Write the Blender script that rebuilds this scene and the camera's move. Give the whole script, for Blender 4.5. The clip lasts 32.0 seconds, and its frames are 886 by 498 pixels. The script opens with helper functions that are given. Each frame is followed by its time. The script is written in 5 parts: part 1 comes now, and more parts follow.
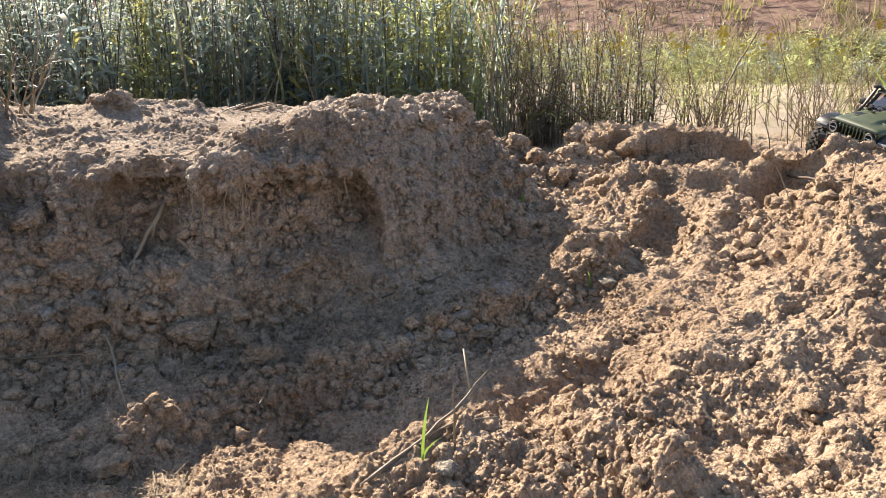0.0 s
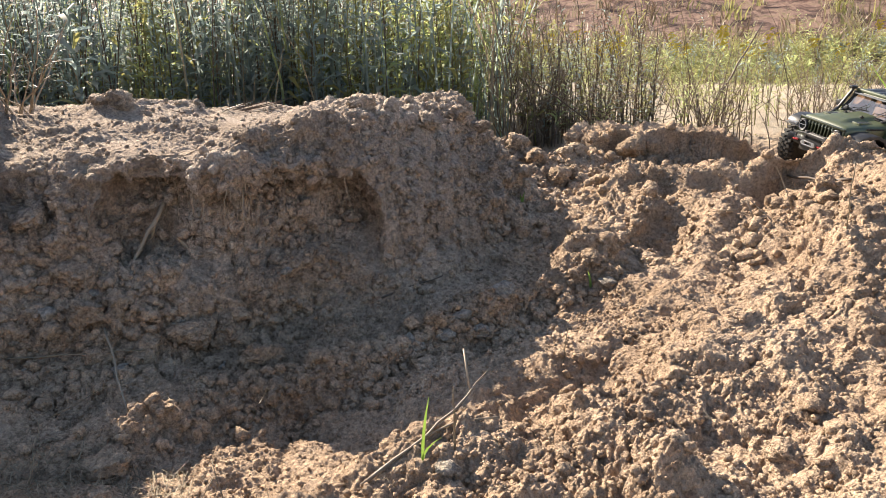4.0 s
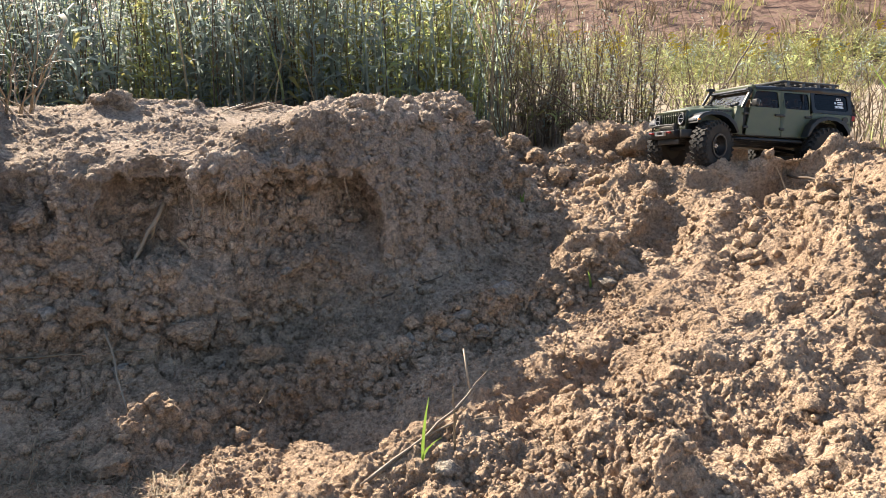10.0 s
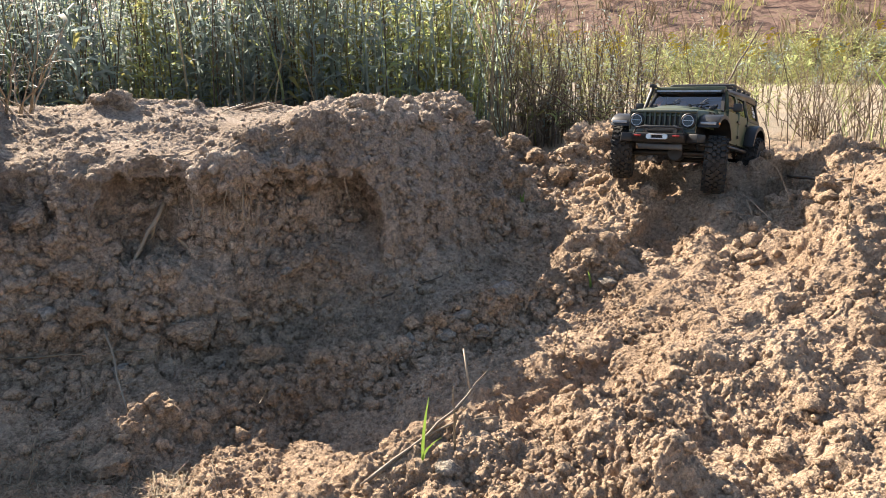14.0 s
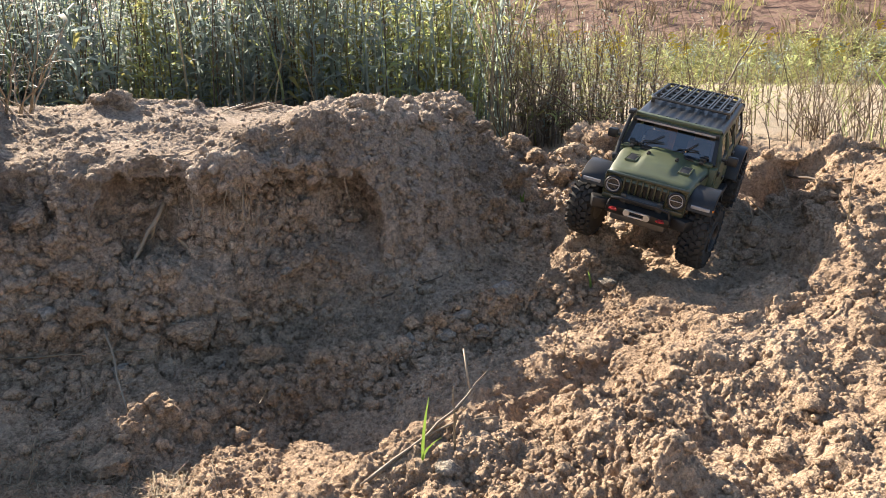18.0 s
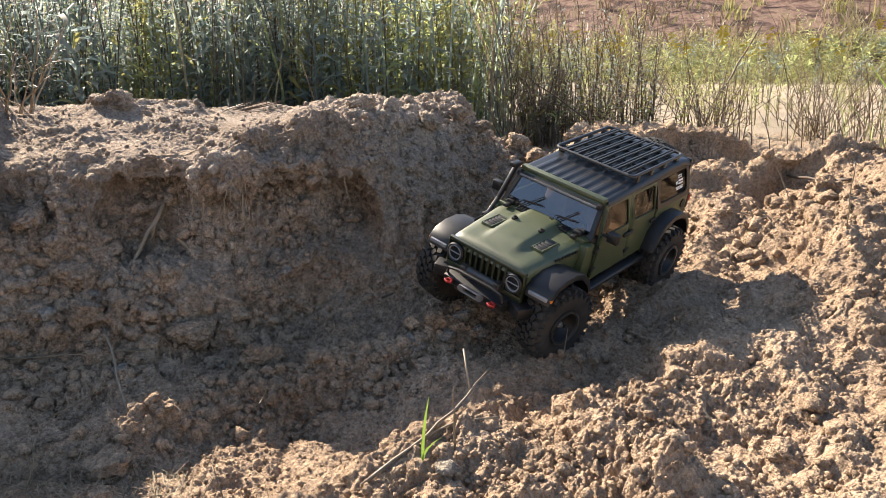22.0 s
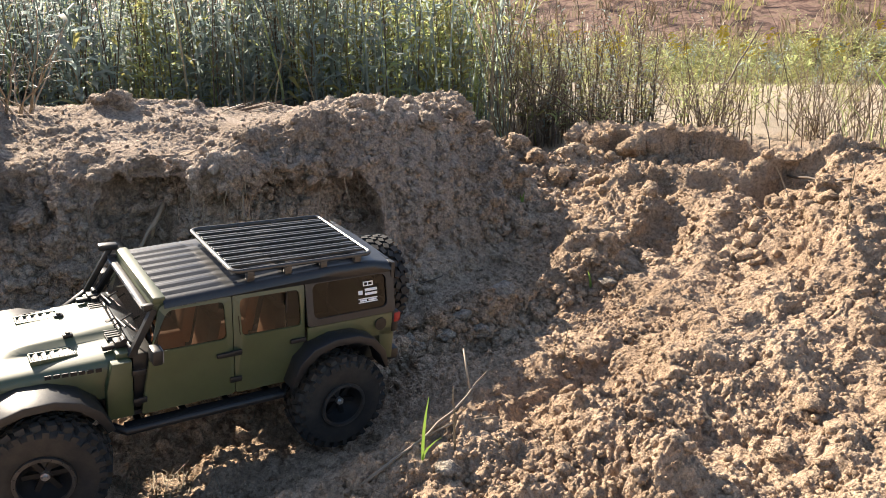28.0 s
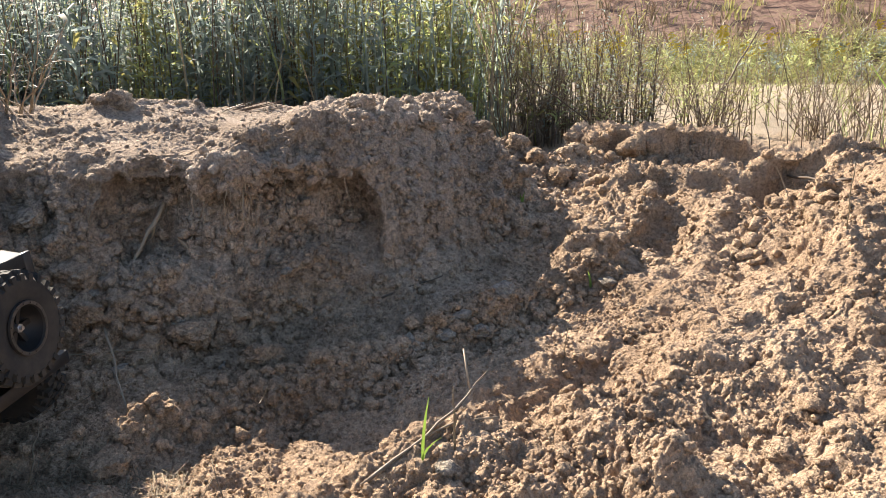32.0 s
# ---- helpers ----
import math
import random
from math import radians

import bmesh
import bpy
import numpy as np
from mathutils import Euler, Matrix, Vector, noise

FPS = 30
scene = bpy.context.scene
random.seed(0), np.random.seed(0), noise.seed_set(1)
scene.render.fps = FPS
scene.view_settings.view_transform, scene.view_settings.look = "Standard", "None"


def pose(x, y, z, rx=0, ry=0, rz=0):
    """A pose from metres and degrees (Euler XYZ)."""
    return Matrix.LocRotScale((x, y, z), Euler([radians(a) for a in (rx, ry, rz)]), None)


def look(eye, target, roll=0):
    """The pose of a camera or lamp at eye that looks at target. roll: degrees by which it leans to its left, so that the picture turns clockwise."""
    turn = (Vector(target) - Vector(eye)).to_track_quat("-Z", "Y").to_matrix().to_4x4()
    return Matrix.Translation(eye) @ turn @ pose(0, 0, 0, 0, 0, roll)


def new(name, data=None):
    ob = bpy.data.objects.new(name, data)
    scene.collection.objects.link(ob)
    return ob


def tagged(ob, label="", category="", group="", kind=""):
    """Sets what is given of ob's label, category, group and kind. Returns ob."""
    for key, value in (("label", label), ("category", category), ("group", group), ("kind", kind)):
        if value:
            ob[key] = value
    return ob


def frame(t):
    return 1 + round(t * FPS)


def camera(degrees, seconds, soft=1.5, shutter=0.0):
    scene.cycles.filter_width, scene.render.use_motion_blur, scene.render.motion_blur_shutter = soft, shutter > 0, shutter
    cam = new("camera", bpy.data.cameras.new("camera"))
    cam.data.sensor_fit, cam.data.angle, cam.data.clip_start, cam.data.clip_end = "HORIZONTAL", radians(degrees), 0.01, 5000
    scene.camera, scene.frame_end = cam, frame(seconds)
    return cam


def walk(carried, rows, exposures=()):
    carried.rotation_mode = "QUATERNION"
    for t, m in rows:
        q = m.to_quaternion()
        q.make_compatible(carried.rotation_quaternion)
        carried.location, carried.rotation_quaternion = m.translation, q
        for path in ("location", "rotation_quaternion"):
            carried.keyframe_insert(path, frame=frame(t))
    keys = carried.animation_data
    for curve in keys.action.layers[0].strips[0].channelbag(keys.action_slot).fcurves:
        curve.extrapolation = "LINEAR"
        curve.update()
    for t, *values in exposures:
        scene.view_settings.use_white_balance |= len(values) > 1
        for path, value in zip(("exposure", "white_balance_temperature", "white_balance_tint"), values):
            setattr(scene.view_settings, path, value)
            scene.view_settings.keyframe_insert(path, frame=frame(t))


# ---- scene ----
from mathutils.bvhtree import BVHTree

cam = camera(59.54, 32.0, soft=0.8)
STAND = pose(0, 0, 0.45, 76.5, 0, 0)
walk(cam, [(0.0, STAND), (32.0, STAND)])

# ---- world, sun, exposure ----
SUN_TURN, SUN_UP = 42.0, 37.5          # the sun stands behind the bank, to its left
world = bpy.data.worlds.new("world")
scene.world = world
world.use_nodes = True
wn = world.node_tree
sky = wn.nodes.new("ShaderNodeTexSky")
sky.sky_type, sky.sun_disc = 'NISHITA', False
sky.sun_elevation, sky.sun_rotation = radians(SUN_UP), radians(-SUN_TURN)
sky.air_density, sky.dust_density, sky.ozone_density = 1.0, 1.2, 1.0
wn.nodes["Background"].inputs["Strength"].default_value = 0.077
wn.links.new(sky.outputs[0], wn.nodes["Background"].inputs["Color"])

sun_data = bpy.data.lights.new("sun", 'SUN')
sun_data.energy, sun_data.angle, sun_data.color = 5.0, radians(0.55), (1.0, 0.865, 0.7)
sun = new("sun", sun_data)
sx, sy = -math.sin(radians(SUN_TURN)), math.cos(radians(SUN_TURN))
sun.matrix_world = look((sx * 40, sy * 40, 40 * math.tan(radians(SUN_UP))), (0, 0, 0))
scene.view_settings.exposure = 1.63


# ---- materials ----
def mat(name, build):
    m = bpy.data.materials.new(name)
    m.use_nodes = True
    nt = m.node_tree
    build(nt, nt.nodes["Principled BSDF"])
    return m


def node(nt, kind, **values):
    n = nt.nodes.new(kind)
    for k, v in values.items():
        n.inputs[k].default_value = v
    return n


def noise_tex(nt, scale, detail=4.0, rough=0.55, coords="Object"):
    tc = nt.nodes.new("ShaderNodeNewGeometry" if coords == "Position" else "ShaderNodeTexCoord")
    n = node(nt, "ShaderNodeTexNoise", Scale=scale, Detail=detail, Roughness=rough)
    nt.links.new(tc.outputs[coords], n.inputs["Vector"])
    return n


def ramp(nt, source, stops):
    r = nt.nodes.new("ShaderNodeValToRGB")
    while len(r.color_ramp.elements) < len(stops):
        r.color_ramp.elements.new(0.5)
    for e, (p, c) in zip(r.color_ramp.elements, stops):
        e.position, e.color = p, (*c, 1)
    nt.links.new(source, r.inputs["Fac"])
    return r


def mixc(nt, fac, a, b, mode='MIX'):
    m = nt.nodes.new("ShaderNodeMix")
    m.data_type, m.blend_type = 'RGBA', mode
    for sock, val in ((m.inputs[0], fac), (m.inputs[6], a), (m.inputs[7], b)):
        if hasattr(val, "is_linked"):
            nt.links.new(val, sock)
        elif isinstance(val, tuple):
            sock.default_value = (*val, 1)
        else:
            sock.default_value = val
    return m.outputs[2]


def bump(nt, bsdf, height, strength, distance):
    b = node(nt, "ShaderNodeBump", Strength=strength, Distance=distance)
    nt.links.new(height, b.inputs["Height"])
    nt.links.new(b.outputs[0], bsdf.inputs["Normal"])


def soil_mat(name, dark, mid, light, far=False):
    def build(nt, b):
        big = noise_tex(nt, 5.0, 4.0, 0.55, "Position")
        fine = noise_tex(nt, 130.0, 6.0, 0.65, "Position")
        grain = noise_tex(nt, 700.0, 3.0, 0.7, "Position")
        place = nt.nodes.new("ShaderNodeNewGeometry")
        wav = nt.nodes.new("ShaderNodeVectorMath")
        wav.operation = 'MULTIPLY_ADD'
        wav.inputs[1].default_value = (0.006, 0.006, 0.006)
        nt.links.new(fine.outputs["Color"], wav.inputs[0])
        nt.links.new(place.outputs["Position"], wav.inputs[2])
        wavy = wav.outputs[0]
        c = ramp(nt, big.outputs[0], [(0.3, dark), (0.52, mid), (0.72, light)]).outputs[0]
        g = ramp(nt, fine.outputs[0], [(0.25, (0.5, 0.48, 0.46)), (0.5, (0.95, 0.95, 0.95)), (0.8, (1.3, 1.28, 1.22))]).outputs[0]
        c = mixc(nt, 1.0, c, g, 'MULTIPLY')
        sp = ramp(nt, grain.outputs[0], [(0.3, (0.6, 0.58, 0.55)), (0.48, (1.0, 1.0, 1.0)), (0.72, (1.25, 1.24, 1.22))]).outputs[0]
        c = mixc(nt, 1.0, c, sp, 'MULTIPLY')
        # crumbs differ in tone
        tone = node(nt, "ShaderNodeTexVoronoi", Scale=260.0)
        nt.links.new(wavy, tone.inputs["Vector"])
        sep_t = nt.nodes.new("ShaderNodeSeparateXYZ")
        nt.links.new(tone.outputs["Color"], sep_t.inputs[0])
        tc = ramp(nt, sep_t.outputs[0], [(0.0, (0.72, 0.7, 0.7)), (0.5, (1.0, 1.0, 1.0)), (1.0, (1.2, 1.19, 1.17))]).outputs[0]
        c = mixc(nt, 0.8, c, tc, 'MULTIPLY')
        # bank topsoil greyer than the dug sand; its blue-grey tint holds lens haze too
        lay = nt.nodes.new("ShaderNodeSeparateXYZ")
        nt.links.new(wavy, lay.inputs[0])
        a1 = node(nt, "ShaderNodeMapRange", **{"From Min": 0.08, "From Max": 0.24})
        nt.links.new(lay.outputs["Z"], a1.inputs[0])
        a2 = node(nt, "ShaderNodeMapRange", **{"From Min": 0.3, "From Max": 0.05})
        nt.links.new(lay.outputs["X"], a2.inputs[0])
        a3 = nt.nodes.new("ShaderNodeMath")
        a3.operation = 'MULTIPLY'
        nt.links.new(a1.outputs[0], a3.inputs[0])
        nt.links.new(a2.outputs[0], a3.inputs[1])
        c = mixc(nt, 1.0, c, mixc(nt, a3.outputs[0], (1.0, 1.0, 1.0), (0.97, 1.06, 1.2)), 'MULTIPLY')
        if far:
            geo = nt.nodes.new("ShaderNodeNewGeometry")
            sep = nt.nodes.new("ShaderNodeSeparateXYZ")
            nt.links.new(geo.outputs["Position"], sep.inputs[0])
            # plain pale sand on the flat, red-brown earth on the far slope
            f1 = node(nt, "ShaderNodeMapRange", **{"From Min": 2.6, "From Max": 3.4})
            nt.links.new(sep.outputs["Y"], f1.inputs[0])
            c = mixc(nt, f1.outputs[0], c, mixc(nt, big.outputs[0], (0.36, 0.3, 0.225), (0.46, 0.385, 0.295)))
            f2 = node(nt, "ShaderNodeMapRange", **{"From Min": 0.24, "From Max": 0.5})
            nt.links.new(sep.outputs["Z"], f2.inputs[0])
            f3 = node(nt, "ShaderNodeMapRange", **{"From Min": 9.0, "From Max": 11.0})
            nt.links.new(sep.outputs["Y"], f3.inputs[0])
            f4 = nt.nodes.new("ShaderNodeMath")
            f4.operation = 'MULTIPLY'
            nt.links.new(f2.outputs[0], f4.inputs[0])
            nt.links.new(f3.outputs[0], f4.inputs[1])
            hn = noise_tex(nt, 1.6, 8.0, 0.72)
            hn.inputs["Distortion"].default_value = 1.2
            hc = ramp(nt, hn.outputs[0], [(0.36, (0.03, 0.022, 0.02)), (0.46, (0.11, 0.068, 0.056)), (0.56, (0.25, 0.165, 0.13)), (0.66, (0.13, 0.11, 0.05))]).outputs[0]
            c = mixc(nt, f4.outputs[0], c, hc)
        nt.links.new(c, b.inputs["Base Color"])
        b.inputs["Roughness"].default_value = 0.95
        b.inputs["Specular IOR Level"].default_value = 0.15
        grit = noise_tex(nt, 330.0, 4.0, 0.65, "Position")
        cells = []
        for size in (190.0, 420.0):
            v = node(nt, "ShaderNodeTexVoronoi", Scale=size)
            v.feature = 'F1'
            nt.links.new(wavy, v.inputs["Vector"])
            cells.append(v)
        total = fine.outputs[0]
        for n_, share in ((grit, 0.55), (grain, 0.3), (cells[0], -0.55), (cells[1], -0.3)):
            add = nt.nodes.new("ShaderNodeMath")
            add.operation = 'MULTIPLY_ADD'
            add.inputs[1].default_value = share
            nt.links.new(n_.outputs[0], add.inputs[0])
            nt.links.new(total, add.inputs[2])
            total = add.outputs[0]
        bump(nt, b, total, 1.0, 0.0065)
    return mat(name, build)


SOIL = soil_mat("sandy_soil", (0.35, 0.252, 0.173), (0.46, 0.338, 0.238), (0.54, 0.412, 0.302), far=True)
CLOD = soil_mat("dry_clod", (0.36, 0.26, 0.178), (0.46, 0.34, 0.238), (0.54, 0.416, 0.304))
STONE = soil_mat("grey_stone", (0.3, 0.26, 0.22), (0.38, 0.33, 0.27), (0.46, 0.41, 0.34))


def leaf_mat(name, a, b_, through_col, fac=0.45):
    def build(nt, b):
        g = nt.nodes.new("ShaderNodeNewGeometry")
        c = ramp(nt, g.outputs["Random Per Island"], [(0.0, a), (1.0, b_)]).outputs[0]
        n = noise_tex(nt, 30.0, 3.0)
        c = mixc(nt, 0.35, c, ramp(nt, n.outputs[0], [(0.3, (0.5, 0.5, 0.5)), (0.7, (1.3, 1.3, 1.3))]).outputs[0], 'MULTIPLY')
        nt.links.new(c, b.inputs["Base Color"])
        b.inputs["Roughness"].default_value = 0.5
        b.inputs["Specular IOR Level"].default_value = 0.4
        t = nt.nodes.new("ShaderNodeBsdfTranslucent")
        nt.links.new(mixc(nt, 0.6, c, through_col), t.inputs["Color"])
        m = nt.nodes.new("ShaderNodeMixShader")
        m.inputs[0].default_value = fac
        nt.links.new(b.outputs[0], m.inputs[1])
        nt.links.new(t.outputs[0], m.inputs[2])
        nt.links.new(m.outputs[0], nt.nodes["Material Output"].inputs["Surface"])
    return mat(name, build)


# blue-grey lens haze over the thicket is put into this leaf colour
LEAF_HAZED = leaf_mat("hazed_herb_leaf", (0.09, 0.115, 0.118), (0.22, 0.26, 0.245), (0.52, 0.62, 0.57), 0.58)
LEAF_FRESH = leaf_mat("fresh_leaf", (0.17, 0.21, 0.1), (0.3, 0.34, 0.16), (0.7, 0.76, 0.32), 0.6)
LEAF_YELLOW = leaf_mat("yellowing_leaf", (0.12, 0.125, 0.05), (0.27, 0.25, 0.1), (0.46, 0.44, 0.16), 0.45)
FLOWER = leaf_mat("yellow_flower", (0.4, 0.3, 0.02), (0.5, 0.38, 0.04), (0.6, 0.45, 0.05))
STRAW = leaf_mat("dry_straw", (0.19, 0.15, 0.1), (0.38, 0.31, 0.21), (0.38, 0.31, 0.2), 0.3)
BROWN = leaf_mat("dry_brown_stem", (0.08, 0.058, 0.045), (0.2, 0.145, 0.1), (0.24, 0.17, 0.1), 0.25)
BLADE = leaf_mat("fresh_grass_blade", (0.12, 0.21, 0.03), (0.17, 0.27, 0.05), (0.3, 0.45, 0.08))
TWIG = leaf_mat("grey_twig", (0.16, 0.12, 0.085), (0.3, 0.24, 0.17), (0.2, 0.15, 0.1), 0.05)
ROOT = leaf_mat("pale_root", (0.26, 0.2, 0.14), (0.42, 0.34, 0.24), (0.3, 0.25, 0.18), 0.1)


# ---- noise on arrays of points ----
def hash3(ix, iy, iz, seed):
    h = (ix * 374761393 + iy * 668265263 + iz * 2147483647 + seed * 974634533) & 0xFFFFFFFF
    h = ((h ^ (h >> 13)) * 1274126177) & 0xFFFFFFFF
    h = ((h ^ (h >> 16)) * 2246822519) & 0xFFFFFFFF
    return ((h ^ (h >> 15)) & 0xFFFFFF) / float(0x1000000)


def value_noise(p, scale, seed):
    q = p * scale
    i = np.floor(q).astype(np.int64)
    f = q - i
    f = f * f * (3 - 2 * f)
    out = np.zeros(len(p))
    for dx in (0, 1):
        for dy in (0, 1):
            for dz in (0, 1):
                w = (f[:, 0] if dx else 1 - f[:, 0]) * (f[:, 1] if dy else 1 - f[:, 1]) * (f[:, 2] if dz else 1 - f[:, 2])
                out += w * hash3(i[:, 0] + dx, i[:, 1] + dy, i[:, 2] + dz, seed)
    return out * 2 - 1


def fbm(p, scale, seed, octaves=4):
    out, a = np.zeros(len(p)), 1.0
    for o in range(octaves):
        out += a * value_noise(p, scale * 2 ** o, seed + o)
        a *= 0.5
    return out


def clod_noise(p, size, seed, share=0.7):
    """Rounded lumps of that size, each with a height of its own."""
    q = p / size
    i = np.floor(q).astype(np.int64)
    best = np.zeros(len(p))
    for dx in (-1, 0, 1):
        for dy in (-1, 0, 1):
            for dz in (-1, 0, 1):
                cx, cy, cz = i[:, 0] + dx, i[:, 1] + dy, i[:, 2] + dz
                r = 0.35 + 0.5 * hash3(cx, cy, cz, seed + 3)
                r = np.where(hash3(cx, cy, cz, seed + 4) < share, r, 0.01)
                d2 = ((q[:, 0] - cx - hash3(cx, cy, cz, seed)) ** 2 + (q[:, 1] - cy - hash3(cx, cy, cz, seed + 1)) ** 2
                      + (q[:, 2] - cz - hash3(cx, cy, cz, seed + 2)) ** 2)
                best = np.maximum(best, np.sqrt(np.maximum(0, 1 - d2 / (r * r))) * r)
    return best


def smooth(a):
    a = np.clip(a, 0, 1)
    return a * a * (3 - 2 * a)


# ---- the car's way, from which the ruts under its wheels follow ----
CAR_ROWS = [
    (0, 1.1707, 2.0128, 0.1759, -13.4, 1.4, -155.5),
    (1.5, 1.1541, 1.9640, 0.1771, -14.5, 0.8, -155.0),
    (3, 1.1247, 1.9279, 0.1777, -14.6, -0.1, -154.2),
    (5.5, 0.9514, 1.9135, 0.1703, 0.1, -4.7, -169.4),
    (6, 0.9261, 1.9013, 0.1799, 4.6, -3.1, -168.4),
    (7, 0.8577, 1.8772, 0.1854, 9.5, -1.6, -169.8),
    (8, 0.8112, 1.8740, 0.1865, 7.6, -3.6, -169.7),
    (9, 0.7717, 1.8859, 0.1845, 5.9, -2.7, -168.3),
    (10, 0.7265, 1.8752, 0.1877, 7.7, -4.4, -166.1),
    (11.6, 0.6332, 1.8416, 0.1928, 9.9, -9.6, -157.3),
    (12.2, 0.6121, 1.8212, 0.1933, 11.7, -10.6, -152.7),
    (13, 0.5706, 1.7626, 0.2033, 7.2, -10.5, -142.3),
    (14.5, 0.5276, 1.6666, 0.1874, -1.0, -6.9, -119.4),
    (17, 0.4471, 1.5147, 0.1830, -11.2, 7.8, -116.9),
    (18, 0.3996, 1.4286, 0.1598, -11.8, 7.0, -117.2),
    (19, 0.3467, 1.3514, 0.1474, -9.9, 4.9, -118.9),
    (20, 0.3189, 1.3178, 0.1303, -9.4, 6.5, -122.7),
    (21, 0.2503, 1.2571, 0.1076, -13.0, 7.3, -127.4),
    (22, 0.1777, 1.2088, 0.0920, -15.7, 7.3, -132.1),
    (23, 0.0772, 1.1270, 0.0668, -13.2, 4.0, -135.1),
    (24, 0.0204, 1.0830, 0.0634, -11.5, 4.0, -136.1),
    (25, -0.0553, 1.0236, 0.0578, -17.3, -0.3, -137.3),
    (25.5, -0.1022, 0.9912, 0.0542, -15.0, -1.7, -135.7),
    (27.5, -0.2752, 0.8645, 0.0263, -12.1, -0.0, -140.7),
    (28, -0.3057, 0.8229, 0.0374, -8.4, -0.8, -145.0),
    (29, -0.3961, 0.7981, 0.0475, -6.5, -0.4, -152.1),
    (30, -0.4911, 0.7818, 0.0309, -19.1, 4.4, -164.7),
    (30.5, -0.5397, 0.7756, 0.0290, -14.1, 0.8, -171.8),
    (31, -0.5842, 0.7753, 0.0354, -16.0, -2.5, -177.0),
    (31.5, -0.6146, 0.7709, 0.0341, -9.5, 1.0, -182.2),
    (32, -0.6508, 0.7617, 0.0285, -4.4, 4.9, -188.6),
]

WHEEL_X, WHEEL_Y, WHEEL_R = 0.15, 0.095, 0.057


# how far the front left wheel hangs below its resting place, over time
DROOP = {(1, 1): [(0, 0), (10.6, 0), (11.6, -0.034), (12.2, -0.043), (13.2, -0.036), (14.0, -0.02), (15.5, 0), (32, 0)]}


def droop(t, wx, wy):
    rows = DROOP.get((1 if wx > 0 else -1, 1 if wy > 0 else -1))
    return float(np.interp(t, [r[0] for r in rows], [r[1] for r in rows])) if rows else 0.0


def car_pose(t):
    """The car's pose between two rows."""
    for a, b in zip(CAR_ROWS, CAR_ROWS[1:]):
        if a[0] <= t <= b[0]:
            k = (t - a[0]) / (b[0] - a[0])
            return pose(*[a[i] + (b[i] - a[i]) * k for i in range(1, 7)])
    return pose(*CAR_ROWS[-1][1:])


# ---- the ground ----
FOOT = np.array([(-2.4, 0.78), (-1.2, 0.83), (-0.65, 0.86), (-0.42, 0.905), (-0.2, 0.98), (-0.06, 1.09), (0.07, 1.26), (0.17, 1.41),
                 (0.25, 1.57), (0.3, 1.75), (0.28, 2.0), (0.1, 2.15), (-0.5, 2.25), (-2.4, 2.3)])


def inside(x, y):
    """Distance from the foot line of the bank, positive within it."""
    best, sign = np.full(x.shape, 1e9), np.zeros(x.shape, bool)
    for (ax, ay), (bx, by) in zip(FOOT, np.roll(FOOT, -1, 0)):
        k = np.clip(((x - ax) * (bx - ax) + (y - ay) * (by - ay)) / ((bx - ax) ** 2 + (by - ay) ** 2), 0, 1)
        best = np.minimum(best, np.hypot(x - ax - k * (bx - ax), y - ay - k * (by - ay)))
        if ay != by:
            sign ^= ((ay > y) != (by > y)) & (x < (bx - ax) * (y - ay) / (by - ay) + ax)
    return np.where(sign, best, -best)


def hump(x, y, cx, cy, sx_, sy_, amp):
    return amp * np.exp(-((x - cx) / sx_) ** 2 / 2 - ((y - cy) / sy_) ** 2 / 2)


ticks = np.arange(0, 32.01, 0.2)
TRACK = []
for t in ticks:
    m = car_pose(float(t))
    for wx in (WHEEL_X, -WHEEL_X):
        for wy in (WHEEL_Y, -WHEEL_Y):
            TRACK.append(m @ Vector((wx, wy, droop(float(t), wx, wy))))
TRACK = np.array(TRACK)


